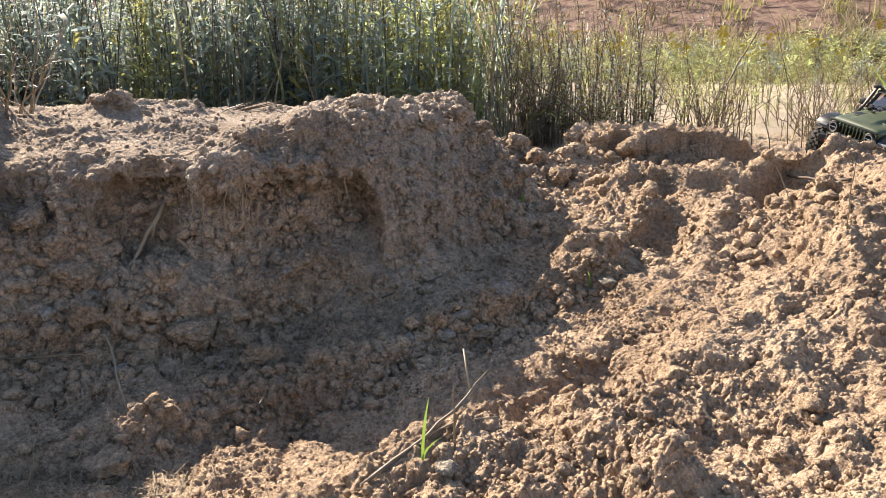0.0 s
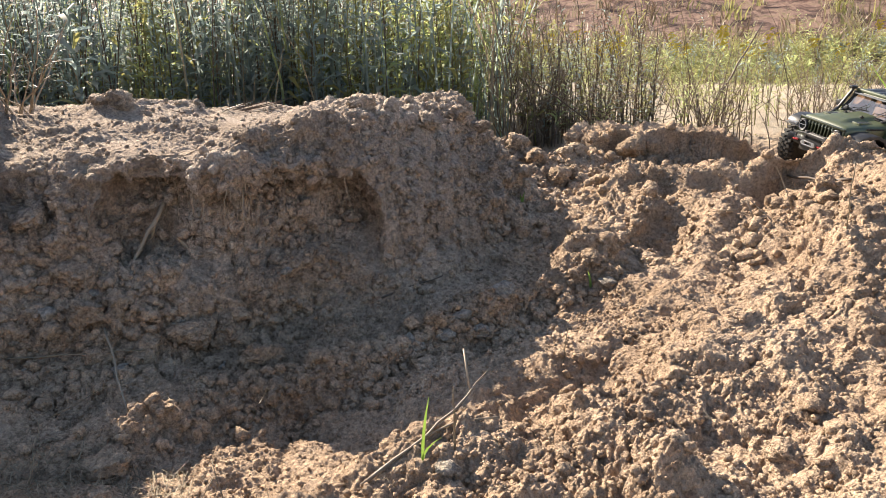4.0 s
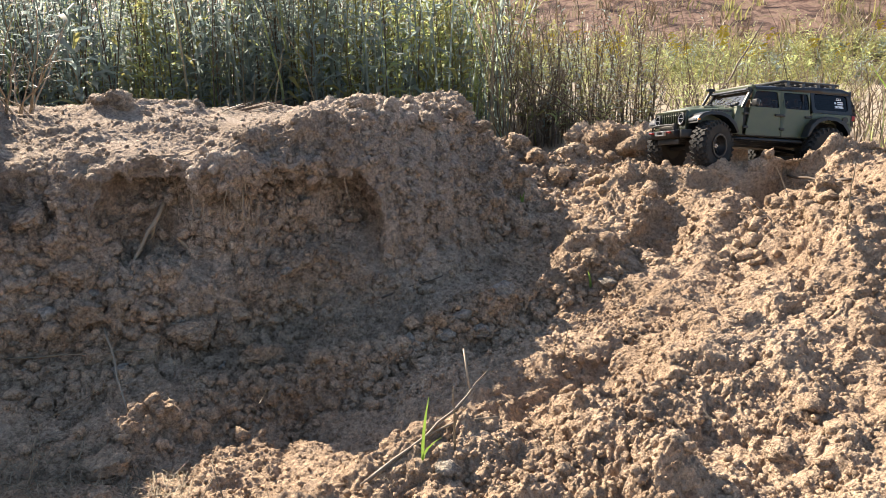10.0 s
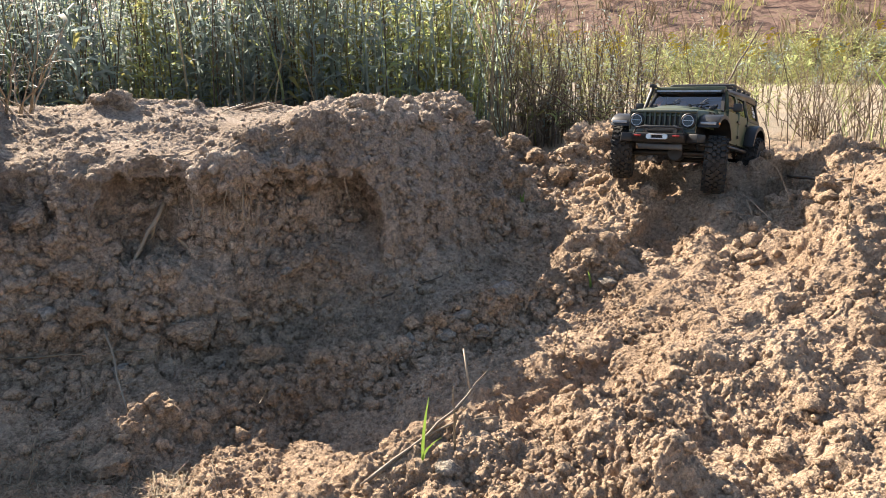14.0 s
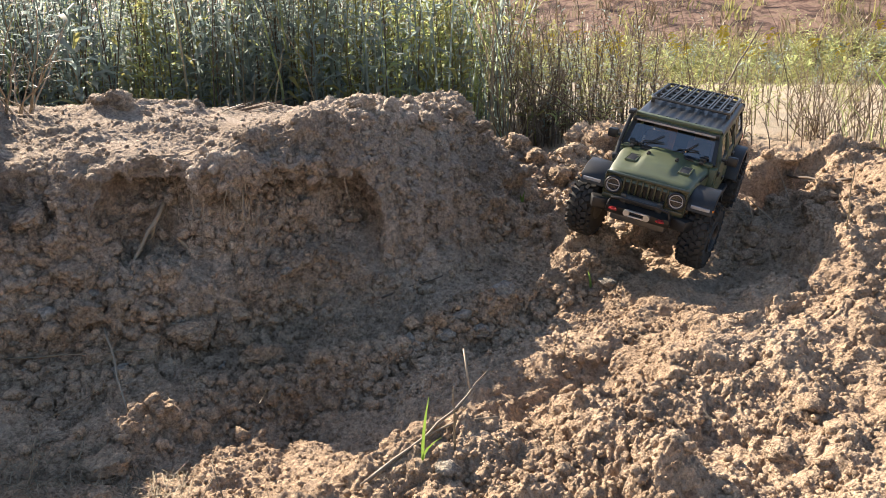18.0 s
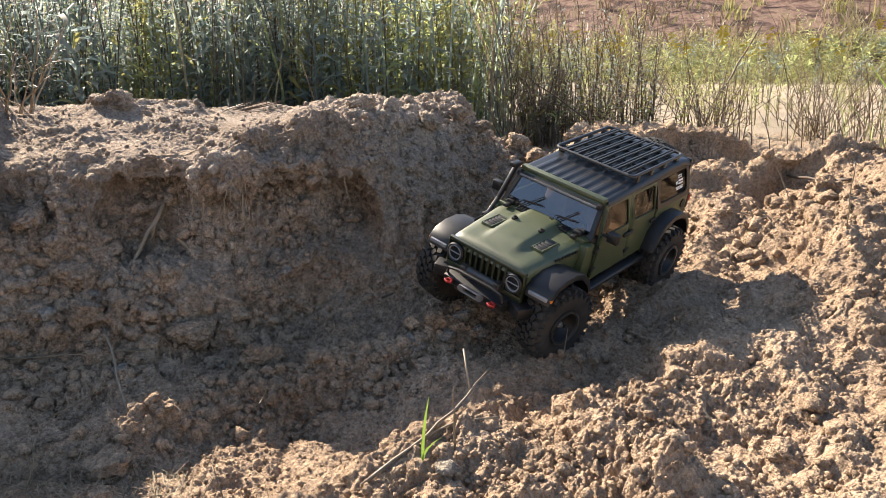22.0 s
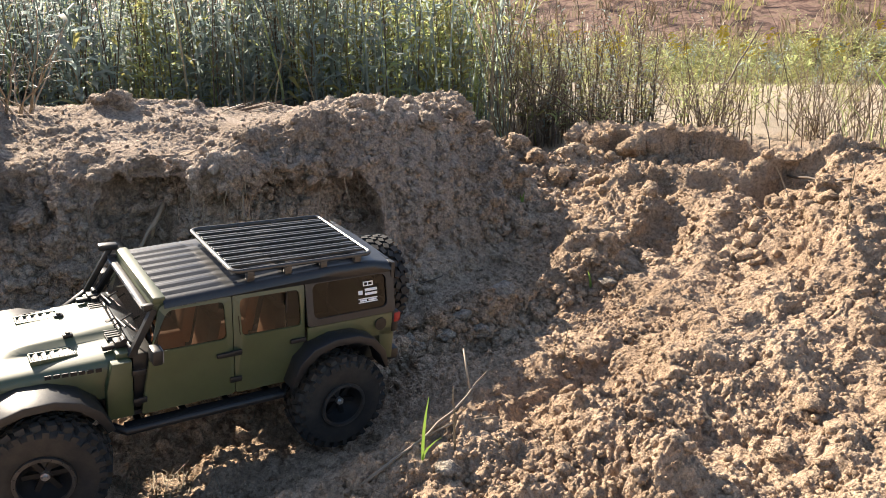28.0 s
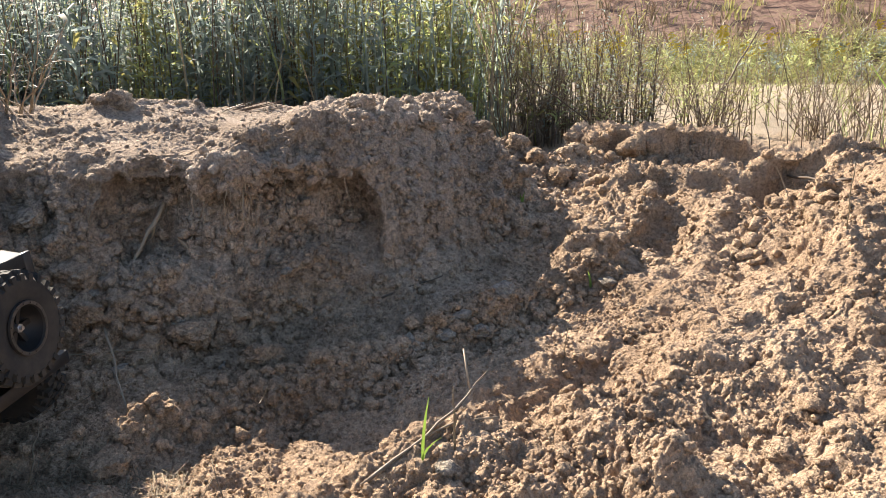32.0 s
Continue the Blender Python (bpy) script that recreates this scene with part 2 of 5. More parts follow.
def lie(x, y):
    """The lie of the land without its clods."""
    floor = np.interp(y, [0, 0.4, 0.6, 0.8, 1.0, 1.2, 1.4, 1.6, 1.8, 2.0, 2.6], [0.1, 0.07, 0.04, 0.03, 0.05, 0.1, 0.143, 0.175, 0.185, 0.18, 0.17])
    edge = np.interp(y, [0.4, 0.65, 0.8, 0.95, 1.1, 1.2, 1.35, 1.5, 1.7, 1.9], [-0.4, -0.3, -0.02, 0.14, 0.33, 0.4, 0.46, 0.53, 0.68, 0.92])
    rise = np.interp(y, [0.3, 0.6, 0.8, 1.0, 1.2, 1.4, 1.55, 1.7, 1.85, 2.0], [0.03, 0.035, 0.055, 0.07, 0.095, 0.118, 0.118, 0.08, 0.015, 0])
    z = floor + rise * smooth((x - edge) / 0.2)
    # a heap with a cut front, behind the saddle
    wav = fbm(np.stack([np.ravel(x), np.ravel(x) * 0, np.ravel(x) * 0], 1), 6.0, 66, 4).reshape(np.shape(x))
    front = 2.14 + 0.05 * wav
    z = z + (0.1 + 0.035 * wav) * smooth((y - front) / 0.06) * smooth((2.8 - y) / 0.4) * smooth((x - 0.34) / 0.1) * smooth((1.0 - x) / 0.2)
    z = z + hump(x, y, 0.25, 1.98, 0.09, 0.1, 0.05) + hump(x, y, 0.42, 2.06, 0.05, 0.04, 0.04)
    # hummocks on the near rim
    z = z + hump(x, y, -0.36, 0.665, 0.05, 0.025, 0.03) - hump(x, y, -0.35, 0.85, 0.07, 0.05, 0.02) + hump(x, y, 0.13, 0.83, 0.08, 0.04, 0.03)
    z = z + hump(x, y, -0.165, 0.745, 0.05, 0.03, 0.03) + hump(x, y, -0.075, 0.775, 0.04, 0.03, 0.04)
    z = z + 0.07 * np.exp(-((y - 0.725) / 0.045) ** 2 / 2) * smooth((x + 0.27) / 0.06) * smooth((0.1 - x) / 0.1) + hump(x, y, 0.12, 0.95, 0.05, 0.03, 0.03)
    # a slab on the right-hand slope
    z = z + 0.03 * smooth((x - 0.59) / 0.02) * smooth((0.74 - x) / 0.04) * smooth((y - 1.37) / 0.03) * smooth((1.56 - y) / 0.06)
    # beyond the pit: sand plain, then a slope
    z = z + 6.5 * smooth((y - 16.5 + 0.5 * x) / 20.0) + 0.45 * smooth((y - 14.5 + 0.5 * x) / 2.5)
    z = z + 0.6 * smooth((-y - 1.0) / 3.0)
    return z


def pressed(x, y, z, wide, base):
    """Blend the land with the heights at which the wheels ran; wide: how far round them."""
    near = (np.abs(x) < 1.7) & (y > 0.4) & (y < 2.5)
    xs, ys, w, wz = x[near], y[near], np.full(near.sum(), base), z[near] * base
    for px, py, pz in (TRACK[TRACK[:, 0] < 0.66][::2] if wide > 0.05 else TRACK):
        g = np.exp(-((xs - px) ** 2 + (ys - py) ** 2) / (2 * wide ** 2))
        w += g
        wz += g * pz
    out = z.copy()
    out[near] = wz / w
    return out


def ridge(x, y, z):
    """A worn ridge across the saddle with a dug recess before it, spared by the wheels."""
    gap = np.full(x.shape, 1.0)
    near = (x > 0.2) & (x < 1.1) & (y > 1.3) & (y < 2.0)
    for px, py, _ in TRACK:
        gap[near] = np.minimum(gap[near], (x[near] - px) ** 2 + (y[near] - py) ** 2)
    spare = 0.3 + 0.7 * (1 - np.exp(-gap / (2 * 0.03 ** 2)))
    along = smooth((x - 0.36) / 0.06) * smooth((1.05 - x) / 0.12)
    mid = 1.715 - 0.03 * smooth((x - 0.58) / 0.1) + 0.01 * np.sin(x * 23)
    tall = 0.036 + 0.042 * smooth((x - 0.57) / 0.07)
    dug = 0.6 + 0.4 * spare
    return z + along * (spare * tall * np.exp(-((y - mid) / 0.03) ** 2 / 2) - dug * 0.03 * np.exp(-((y - mid + 0.075) / 0.032) ** 2 / 2))


def bank(x, y, z):
    """The dug bank: a slope of fallen soil, a steep wall under the sod, and the top."""
    d = inside(x, y)
    d = d + 0.02 * fbm(np.stack([x, y, x * 0], 1), 7.0, 40, 3) + 0.008 * fbm(np.stack([x, y, x * 0], 1), 25.0, 44, 2)
    wall = np.interp(d, [0, 0.04, 0.09, 0.125, 0.145, 0.165, 0.2, 0.25], [0, 0.1, 0.27, 0.37, 0.62, 0.74, 0.9, 1])
    slope = np.interp(d, [0, 0.05, 0.12, 0.18, 0.23, 0.29], [0, 0.17, 0.46, 0.74, 0.95, 1])
    part = slope + (wall - slope) * smooth((-0.02 - x) / 0.2)
    top = np.interp(x, [-2, -0.62, -0.4, -0.3, -0.1, 0.03, 0.1, 0.15, 0.3], [0.328, 0.326, 0.33, 0.372, 0.376, 0.374, 0.345, 0.315, 0.27])
    top = top + np.clip(0.08 * (y - 1.1), 0, 0.03) * smooth((-0.32 - x) / 0.1) - 0.07 * np.clip(d - 0.3, 0, 0.35) * smooth((x + 0.3) / 0.2)
    # rise past the left edge of view, added to shade the near left ground
    top = top + 0.16 * smooth((-0.56 * y - x) / 0.06)
    top = top + hump(x, y, -0.68, 1.62, 0.05, 0.05, 0.045) + hump(x, y, -0.58, 1.7, 0.05, 0.05, 0.025)
    return z + np.maximum(0, top - z) * part


def grown(first, step, ratio, end):
    out, v = [], first
    while v < end:
        step *= ratio
        v += step
        out.append(v)
    return out


rows_y = list(0.42 * 1.00235 ** np.arange(0, 330))
rows_y += list(rows_y[-1] * 1.0012 ** np.arange(1, 370))
rows_y += list(rows_y[-1] * 1.0026 ** np.arange(1, 255))
rows_y = [-v for v in grown(0.0, 0.05, 1.35, 300)][::-1] + list(np.linspace(0.0, 0.41, 14)) + rows_y + grown(rows_y[-1], 0.02, 1.08, 500)
cols_u = list(np.linspace(-0.63, 0.66, 850))
cols_u = [-0.63 - v for v in grown(0.0, 0.01, 1.16, 300)][::-1] + cols_u + [0.66 + v for v in grown(0.0, 0.01, 1.16, 300)]
rows_y, cols_u = np.array(rows_y), np.array(cols_u)
gy, gu = np.meshgrid(rows_y, cols_u, indexing="ij")
gx = gu * np.maximum(gy, 0.42)
X, Y = gx.ravel(), gy.ravel()
Z = ridge(X, Y, pressed(X, Y, bank(X, Y, pressed(X, Y, lie(X, Y), 0.08, 5.0)), 0.042, 0.5))
nr, nc = gy.shape

# the hollow under the sod of the bank
deep = smooth((X + 0.5) / 0.06) * smooth((-0.09 - X) / 0.05) * (inside(X, Y) > 0)
wob = fbm(np.stack([X, Z * 0, X * 0], 1), 9.0, 7, 3) * 0.03 + 0.016 * fbm(np.stack([X, Z * 0, X * 0], 1), 36.0, 8, 3)
wob = wob + 0.024 * np.exp(-((X + 0.16) / 0.05) ** 2 / 2) + 0.015 * np.exp(-((X + 0.42) / 0.04) ** 2 / 2) - 0.02 * np.exp(-((X + 0.29) / 0.06) ** 2 / 2)
sill = 0.125 + 0.03 * fbm(np.stack([X, Z * 0, X * 0], 1), 11.0, 9, 3)
band = smooth((Z - sill) / 0.045) * smooth((0.258 + wob - Z) / 0.03)
front = smooth((1.45 - Y) / 0.1)
Y = Y + deep * front * ((0.06 + 0.03 * fbm(np.stack([X, Z, X * 0], 1), 14.0, 10, 3)) * band - 0.014 * smooth((Z - 0.262 - wob) / 0.015) * smooth((0.34 - Z) / 0.05))

pts = np.stack([X, Y, Z], 1)
grid = pts.reshape(nr, nc, 3)
du = np.gradient(grid, axis=1)
dv = np.gradient(grid, axis=0)
nrm = np.cross(du, dv)
nrm /= np.linalg.norm(nrm, axis=2, keepdims=True) + 1e-12
for _ in range(6):
    nrm[1:-1] = (nrm[:-2] + 2 * nrm[1:-1] + nrm[2:]) / 4
    nrm[:, 1:-1] = (nrm[:, :-2] + 2 * nrm[:, 1:-1] + nrm[:, 2:]) / 4
nrm /= np.linalg.norm(nrm, axis=2, keepdims=True) + 1e-12
nrm = nrm.reshape(-1, 3)
fine = (np.abs(X) < 2.6) & (Y > 0.2) & (Y < 3.2)
p, up_ = pts[fine], nrm[fine][:, 2]
# two trodden patches on the top of the bank
calm = np.maximum(hump(p[:, 0], p[:, 1], -0.34, 1.42, 0.1, 0.16, 1.4), hump(p[:, 0], p[:, 1], -0.53, 1.26, 0.07, 0.06, 1.3))
calm = np.maximum(smooth(calm + 0.5 * fbm(p, 14.0, 62, 2) - 0.35), 0.55 * smooth((-0.22 - p[:, 0]) / 0.06)) * smooth((p[:, 2] - 0.31) / 0.02) * smooth(up_ * 3 - 1.9)
hollow = np.maximum(deep * front * band, 0.7 * deep * front * smooth((Z - 0.2) / 0.03) * smooth((0.285 + wob - Z) / 0.015))[fine]
patch = smooth(fbm(p, 6.0, 60, 3) * 1.2 + 0.5)          # cloddy here, plain crust there
rut = np.full(len(p), 1.0)
for tx, ty, _ in TRACK[::2]:
    rut = np.minimum(rut, (p[:, 0] - tx) ** 2 + (p[:, 1] - ty) ** 2)
rut = np.exp(-rut / (2 * 0.028 ** 2))
rough = (1 - 0.92 * calm) * (1 - 0.85 * hollow) * (1 - 0.65 * rut)
steep = smooth((0.82 - up_) * 3)
saddle = smooth((p[:, 0] - 0.08) / 0.1) * smooth((0.62 - p[:, 0]) / 0.2) * smooth((p[:, 1] - 1.3) / 0.15) * smooth((2.5 - p[:, 1]) / 0.1)
heap = smooth((p[:, 0] - 0.3) / 0.1) * smooth((1.05 - p[:, 0]) / 0.15) * smooth((p[:, 1] - 2.05) / 0.05)
rim = smooth((0.9 - p[:, 1]) / 0.15) * smooth((p[:, 0] + 0.3) / 0.1)
crest = smooth((p[:, 0] + 0.28) / 0.1) * smooth((p[:, 2] - 0.3) / 0.04)
warp = np.stack([value_noise(p, 48.0, 80 + k) for k in range(3)], 1)
warp2 = np.stack([value_noise(p, 120.0, 84 + k) for k in range(3)], 1)
warp3 = np.stack([value_noise(p, 300.0, 88 + k) for k in range(3)], 1)
pw = p + 0.012 * warp + 0.005 * warp2 + 0.0015 * warp3
pf = p + 0.006 * warp + 0.004 * warp2 + 0.0018 * warp3
h = (0.02 * fbm(p, 7.0, 11, 3) + 0.016 * np.abs(fbm(pw, 13.0, 12, 4))) * (1 - 0.85 * calm) * (1 - 0.4 * hollow)
talus = smooth((0.15 - p[:, 0]) / 0.1) * smooth((p[:, 1] - 0.8) / 0.1) * smooth((0.25 - p[:, 2]) / 0.1)
slope_ = smooth((p[:, 0] - 0.12) / 0.1) * smooth((p[:, 1] - 0.85) / 0.1) * smooth((1.6 - p[:, 1]) / 0.1)
lumps = np.clip(0.15 + 0.75 * patch + 0.4 * saddle + 0.5 * heap + 0.2 * rim + 0.1 * crest, 0, 1.1) * rough * (1 - 0.68 * slope_) * (1 - 0.45 * steep) * (1 - 0.7 * talus)
flat_ = 0.62 + 0.38 * np.maximum(saddle, steep)
h += lumps * flat_ * 0.5 * clod_noise(pw, 0.062, 21, 0.22) * 0.062
h += lumps * flat_ * 0.55 * clod_noise(pw, 0.034, 25, 0.26) * 0.034
h += np.clip(lumps + 0.1, 0, 1.2) * flat_ * 0.62 * clod_noise(pf, 0.018, 31, 0.36) * 0.018
h += (0.25 + 0.75 * lumps) * (1 - 0.7 * calm) * 0.5 * clod_noise(pf, 0.0095, 35, 0.36) * 0.0095
grit = (0.3 + 0.7 * np.minimum(1, lumps)) * (1 - 0.6 * calm)
h += np.maximum(grit, 0.75 * np.maximum(steep, talus) * (1 - hollow)) * (0.008 * np.abs(value_noise(pw, 42.0, 52)) + 0.005 * np.abs(value_noise(pf, 85.0, 53)) + 0.004 * np.abs(value_noise(pf, 170.0, 54)))
h += 0.002 * value_noise(pf, 340.0, 55) * (0.4 + 0.6 * np.minimum(1, grit))
# pits between the crusts
open_ = smooth((p[:, 0] - 0.02 + 0.9 * np.maximum(0, 0.85 - p[:, 1])) / 0.12) * smooth((1.9 - p[:, 1]) / 0.3) * (1 - rut)
on = open_ > 0.01
po = p[on]
pb = po + 0.03 * np.stack([value_noise(po, 14.0, 180 + k) for k in range(3)], 1) + 0.012 * warp[on]
h[on] += open_[on] * (0.03 * clod_noise(pb, 0.13, 191, 0.5) + 0.02 * clod_noise(pb, 0.075, 195, 0.3) - 0.012)
h[on] -= open_[on] * 0.014 * smooth(fbm(pb, 12.0, 158, 3) * 1.5 - 0.45)
h -= 0.011 * smooth(fbm(pw, 20.0, 58, 3) * 1.6 - 0.5) * (1 - calm) * (1 - rut)
# cracks and rills down the steep face
down = np.stack([p[:, 0], p[:, 1] * 0.25, p[:, 2] * 0.25], 1)
h -= 0.024 * steep * (1 - 0.5 * hollow) * np.abs(fbm(down, 18.0, 71, 4))
h -= 0.021 + 0.014 * saddle * (1 - rut)
h -= rut * (np.average(h, weights=rut ** 4) - 0.001)
side_u = p[:, 0] / np.maximum(p[:, 1], 0.42)
h *= smooth((side_u + 0.8) / 0.2) * smooth((0.86 - side_u) / 0.2) * smooth((p[:, 1] - 0.3) / 0.12)
pts[fine] = p + nrm[fine] * h[:, None]
mesh = bpy.data.meshes.new("ground")
idx = np.arange(nr * nc).reshape(nr, nc)
quads = np.stack([idx[:-1, :-1], idx[:-1, 1:], idx[1:, 1:], idx[1:, :-1]], -1).reshape(-1, 4)


def fill_mesh(me, verts, faces):
    """Vertices and faces of one size, from arrays."""
    k = faces.shape[1]
    me.vertices.add(len(verts))
    me.vertices.foreach_set("co", np.asarray(verts, np.float32).ravel())
    me.loops.add(faces.size)
    me.loops.foreach_set("vertex_index", faces.astype(np.int32).ravel())
    me.polygons.add(len(faces))
    me.polygons.foreach_set("loop_start", np.arange(0, faces.size, k, dtype=np.int32))
    me.update(calc_edges=True)
    me.validate()
    return me


fill_mesh(mesh, pts, quads)
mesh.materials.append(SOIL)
mesh.shade_smooth()
ground = tagged(new("ground", mesh), "dry sandy soil with a dug bank, ruts and crumbled clods", "ground", kind="structure")

# a coarser copy of the near land, to set things on
sub = pts.reshape(nr, nc, 3)[::2, ::3]
sr, sc = sub.shape[:2]
si = np.arange(sr * sc).reshape(sr, sc)
TREE = BVHTree.FromPolygons([tuple(v) for v in sub.reshape(-1, 3)],
                            [tuple(q) for q in np.stack([si[:-1, :-1], si[:-1, 1:], si[1:, 1:], si[1:, :-1]], -1).reshape(-1, 4).tolist()])


def on_ground(x, y):
    hit = TREE.ray_cast(Vector((x, y, 30)), Vector((0, 0, -1)))
    return (hit[0], hit[1]) if hit[0] else (Vector((x, y, 0.17)), Vector((0, 0, 1)))


def on_face(x, z):
    """The front of the bank at that x and height."""
    hit = TREE.ray_cast(Vector((x, 0.75, z)), Vector((0, 1, 0)))
    return (hit[0], hit[1]) if hit[0] else (Vector((x, 1.25, z)), Vector((0, -1, 0)))


# ---- clods and crumbs ----
def clod_mesh(name, seed, detail, material, squash=0.75):
    rnd = random.Random(seed)
    bm = bmesh.new()
    bmesh.ops.create_icosphere(bm, subdivisions=detail, radius=1.0)
    off = Vector((seed * 3.1, seed * 1.7, seed * 0.9))
    cuts = [(Vector((rnd.uniform(-1, 1), rnd.uniform(-1, 1), rnd.uniform(-0.6, 1))).normalized(), rnd.uniform(0.62, 0.85)) for _ in range(6)]
    for v in bm.verts:
        v.co *= 1 + 0.4 * noise.noise(v.co * 1.2 + off) + 0.22 * noise.noise(v.co * 2.7 + off)
        for n_, d_ in cuts:
            over = v.co.dot(n_) - d_
            if over > 0:
                v.co -= n_ * over * 0.8
        v.co *= 1 - 0.4 * abs(noise.noise(v.co * 3.6 + off)) + 0.16 * noise.noise(v.co * 8.0 + off) + 0.07 * noise.noise(v.co * 17.0 + off)
        v.co.z *= squash
    me = bpy.data.meshes.new(name)
    bm.to_mesh(me)
    bm.free()
    me.materials.append(material)
    me.shade_smooth()
    return me


CLODS = [clod_mesh("soil_clod", k, 3, CLOD) for k in range(9)]
LARGE = [clod_mesh("soil_clod", 40 + k, 4, CLOD) for k in range(4)]
STONES = [clod_mesh("stone", 20 + k, 3, STONE, 0.62) for k in range(3)]
rnd = random.Random(5)


def put_clod(x, y, r, stone=False, face_z=None):
    p, n_ = on_face(x, face_z) if face_z else on_ground(x, y)
    ob = new("stone" if stone else "soil_clod", rnd.choice(STONES if stone else LARGE if r > 0.024 else CLODS))
    s = r * rnd.uniform(0.9, 1.15)
    ob.matrix_world = Matrix.LocRotScale(p + n_ * s * 0.08, Euler((rnd.uniform(-0.4, 0.4), rnd.uniform(-0.4, 0.4), rnd.uniform(0, 6.28))), (s * rnd.uniform(0.85, 1.2), s, s * rnd.uniform(0.85, 1.15)))
    if stone:
        tagged(ob, "pale grey stone lying on the dry soil", "stone", "stones on the soil")
    else:
        tagged(ob, "crumbly dry clod of sandy soil", "clod", "clods on the soil")


def off_track(x, y, d):
    return np.min(np.hypot(TRACK[:, 0] - x, TRACK[:, 1] - y)) > d


def put_at(x, y, z, r, stone=False):
    """A clod set on the nearest ground to a point."""
    p_, n_ = TREE.find_nearest(Vector((x, y, z)))[:2]
    if n_.y > 0.3:
        n_ = -n_
    ob = new("stone" if stone else "soil_clod", rnd.choice(STONES if stone else LARGE if r > 0.018 else CLODS))
    ob.matrix_world = Matrix.LocRotScale(p_ + n_ * r * 0.25, Euler((rnd.uniform(-0.4, 0.4), rnd.uniform(-0.4, 0.4), rnd.uniform(0, 6.28))), (r * rnd.uniform(0.95, 1.2), r, r * rnd.uniform(0.9, 1.15)))
    tagged(ob, "pale grey stone lying on the dry soil" if stone else "large crumbly clod of dry sandy soil", "stone" if stone else "clod", "stones on the soil" if stone else "clods on the soil")


# the clods that stand out: on the bank and its foot
for q in ((-0.667, 1.608, 0.37, 0.032), (-0.652, 1.605, 0.36, 0.023), (-0.694, 1.589, 0.37, 0.019), (-0.145, 1.417, 0.382, 0.024), (-0.097, 1.438, 0.37, 0.019), (-0.02, 1.487, 0.346, 0.025),
          (0.026, 1.58, 0.36, 0.021), (-0.065, 1.511, 0.37, 0.017), (0.082, 1.65, 0.34, 0.025), (-0.356, 1.038, 0.075, 0.031), (-0.243, 0.983, 0.068, 0.029), (-0.174, 0.979, 0.06, 0.016),
          (-0.406, 1.012, 0.118, 0.015), (-0.386, 1.032, 0.114, 0.012), (-0.012, 1.09, 0.082, 0.021), (-0.046, 1.095, 0.077, 0.017), (0.199, 1.2, 0.087, 0.017), (0.122, 1.434, 0.145, 0.014),
          (-0.196, 1.143, 0.069, 0.013), (-0.258, 1.107, 0.08, 0.016), (-0.305, 1.093, 0.085, 0.017), (-0.289, 1.057, 0.055, 0.014), (-0.491, 1.01, 0.117, 0.026), (-0.527, 0.973, 0.109, 0.017)):
    put_at(*q)
# on the rubble, the slope and the near rim
for q in ((0.254, 1.279, 0.128, 0.019), (0.262, 1.79, 0.199, 0.031), (0.314, 1.809, 0.207, 0.022), (0.285, 1.452, 0.204, 0.028), (0.33, 2.3, 0.28, 0.03), (0.527, 2.149, 0.229, 0.042), (0.184, 1.939, 0.268, 0.029),
          (0.372, 2.017, 0.244, 0.024), (0.287, 1.078, 0.074, 0.019), (0.133, 1.247, 0.11, 0.017), (0.182, 1.266, 0.117, 0.018), (-0.375, 0.775, 0.01, 0.028), (-0.382, 0.7, 0.03, 0.026), (0.315, 2.0, 0.233, 0.022),
          (0.227, 1.85, 0.247, 0.027), (0.177, 1.608, 0.235, 0.021), (0.29, 1.327, 0.153, 0.018), (-0.574, 1.066, 0.239, 0.027), (-0.506, 1.041, 0.168, 0.03), (0.277, 0.872, 0.093, 0.014),
          (0.655, 1.35, 0.222, 0.026), (0.419, 0.812, 0.085, 0.018), (0.392, 0.709, 0.095, 0.015), (0.341, 0.699, 0.063, 0.019)):
    if off_track(q[0], q[1], 0.02):
        put_at(*q)
for q in ((0.089, 1.162, 0.106, 0.02), (-0.238, 1.117, 0.163, 0.011), (0.003, 0.655, 0.084, 0.014), (0.273, 1.238, 0.106, 0.016), (0.031, 1.107, 0.08, 0.017), (0.064, 1.097, 0.066, 0.013), (0.005, 1.072, 0.066, 0.015)):
    put_at(*q, True)


made = 0
while made < 66:
    y = 0.58 + 1.55 * rnd.random() ** 1.5
    x = rnd.uniform(-0.6, 0.66) * y
    r = 0.005 + 0.014 * rnd.random() ** 2.5 * min(1.3, y)
    if x < -0.12 and y > 1.05 and rnd.random() < 0.8:
        continue
    if off_track(x, y, 0.02 + r):
        put_clod(x, y, r, rnd.random() < 0.08)
        made += 1
made = 0
while made < 95:
    x, y = rnd.uniform(0.1, 0.55), rnd.uniform(1.3, 2.2)
    r = 0.007 + 0.02 * rnd.random() ** 2
    if off_track(x, y, 0.008 + r):
        put_clod(x, y, r)
        made += 1
for k in range(95):
    x = rnd.uniform(-0.6, 0.1)
    y = 1.045 + 0.42 * max(0.0, x + 0.3) + rnd.uniform(-0.12, 0.0)
    if off_track(x, y, 0.035):
        put_clod(x, y, 0.006 + 0.013 * rnd.random() ** 1.5, rnd.random() < 0.15)
for k in range(40):
    put_clod(rnd.uniform(-0.62, 0.15), 0, 0.005 + 0.012 * rnd.random() ** 2, face_z=rnd.uniform(0.09, 0.3))

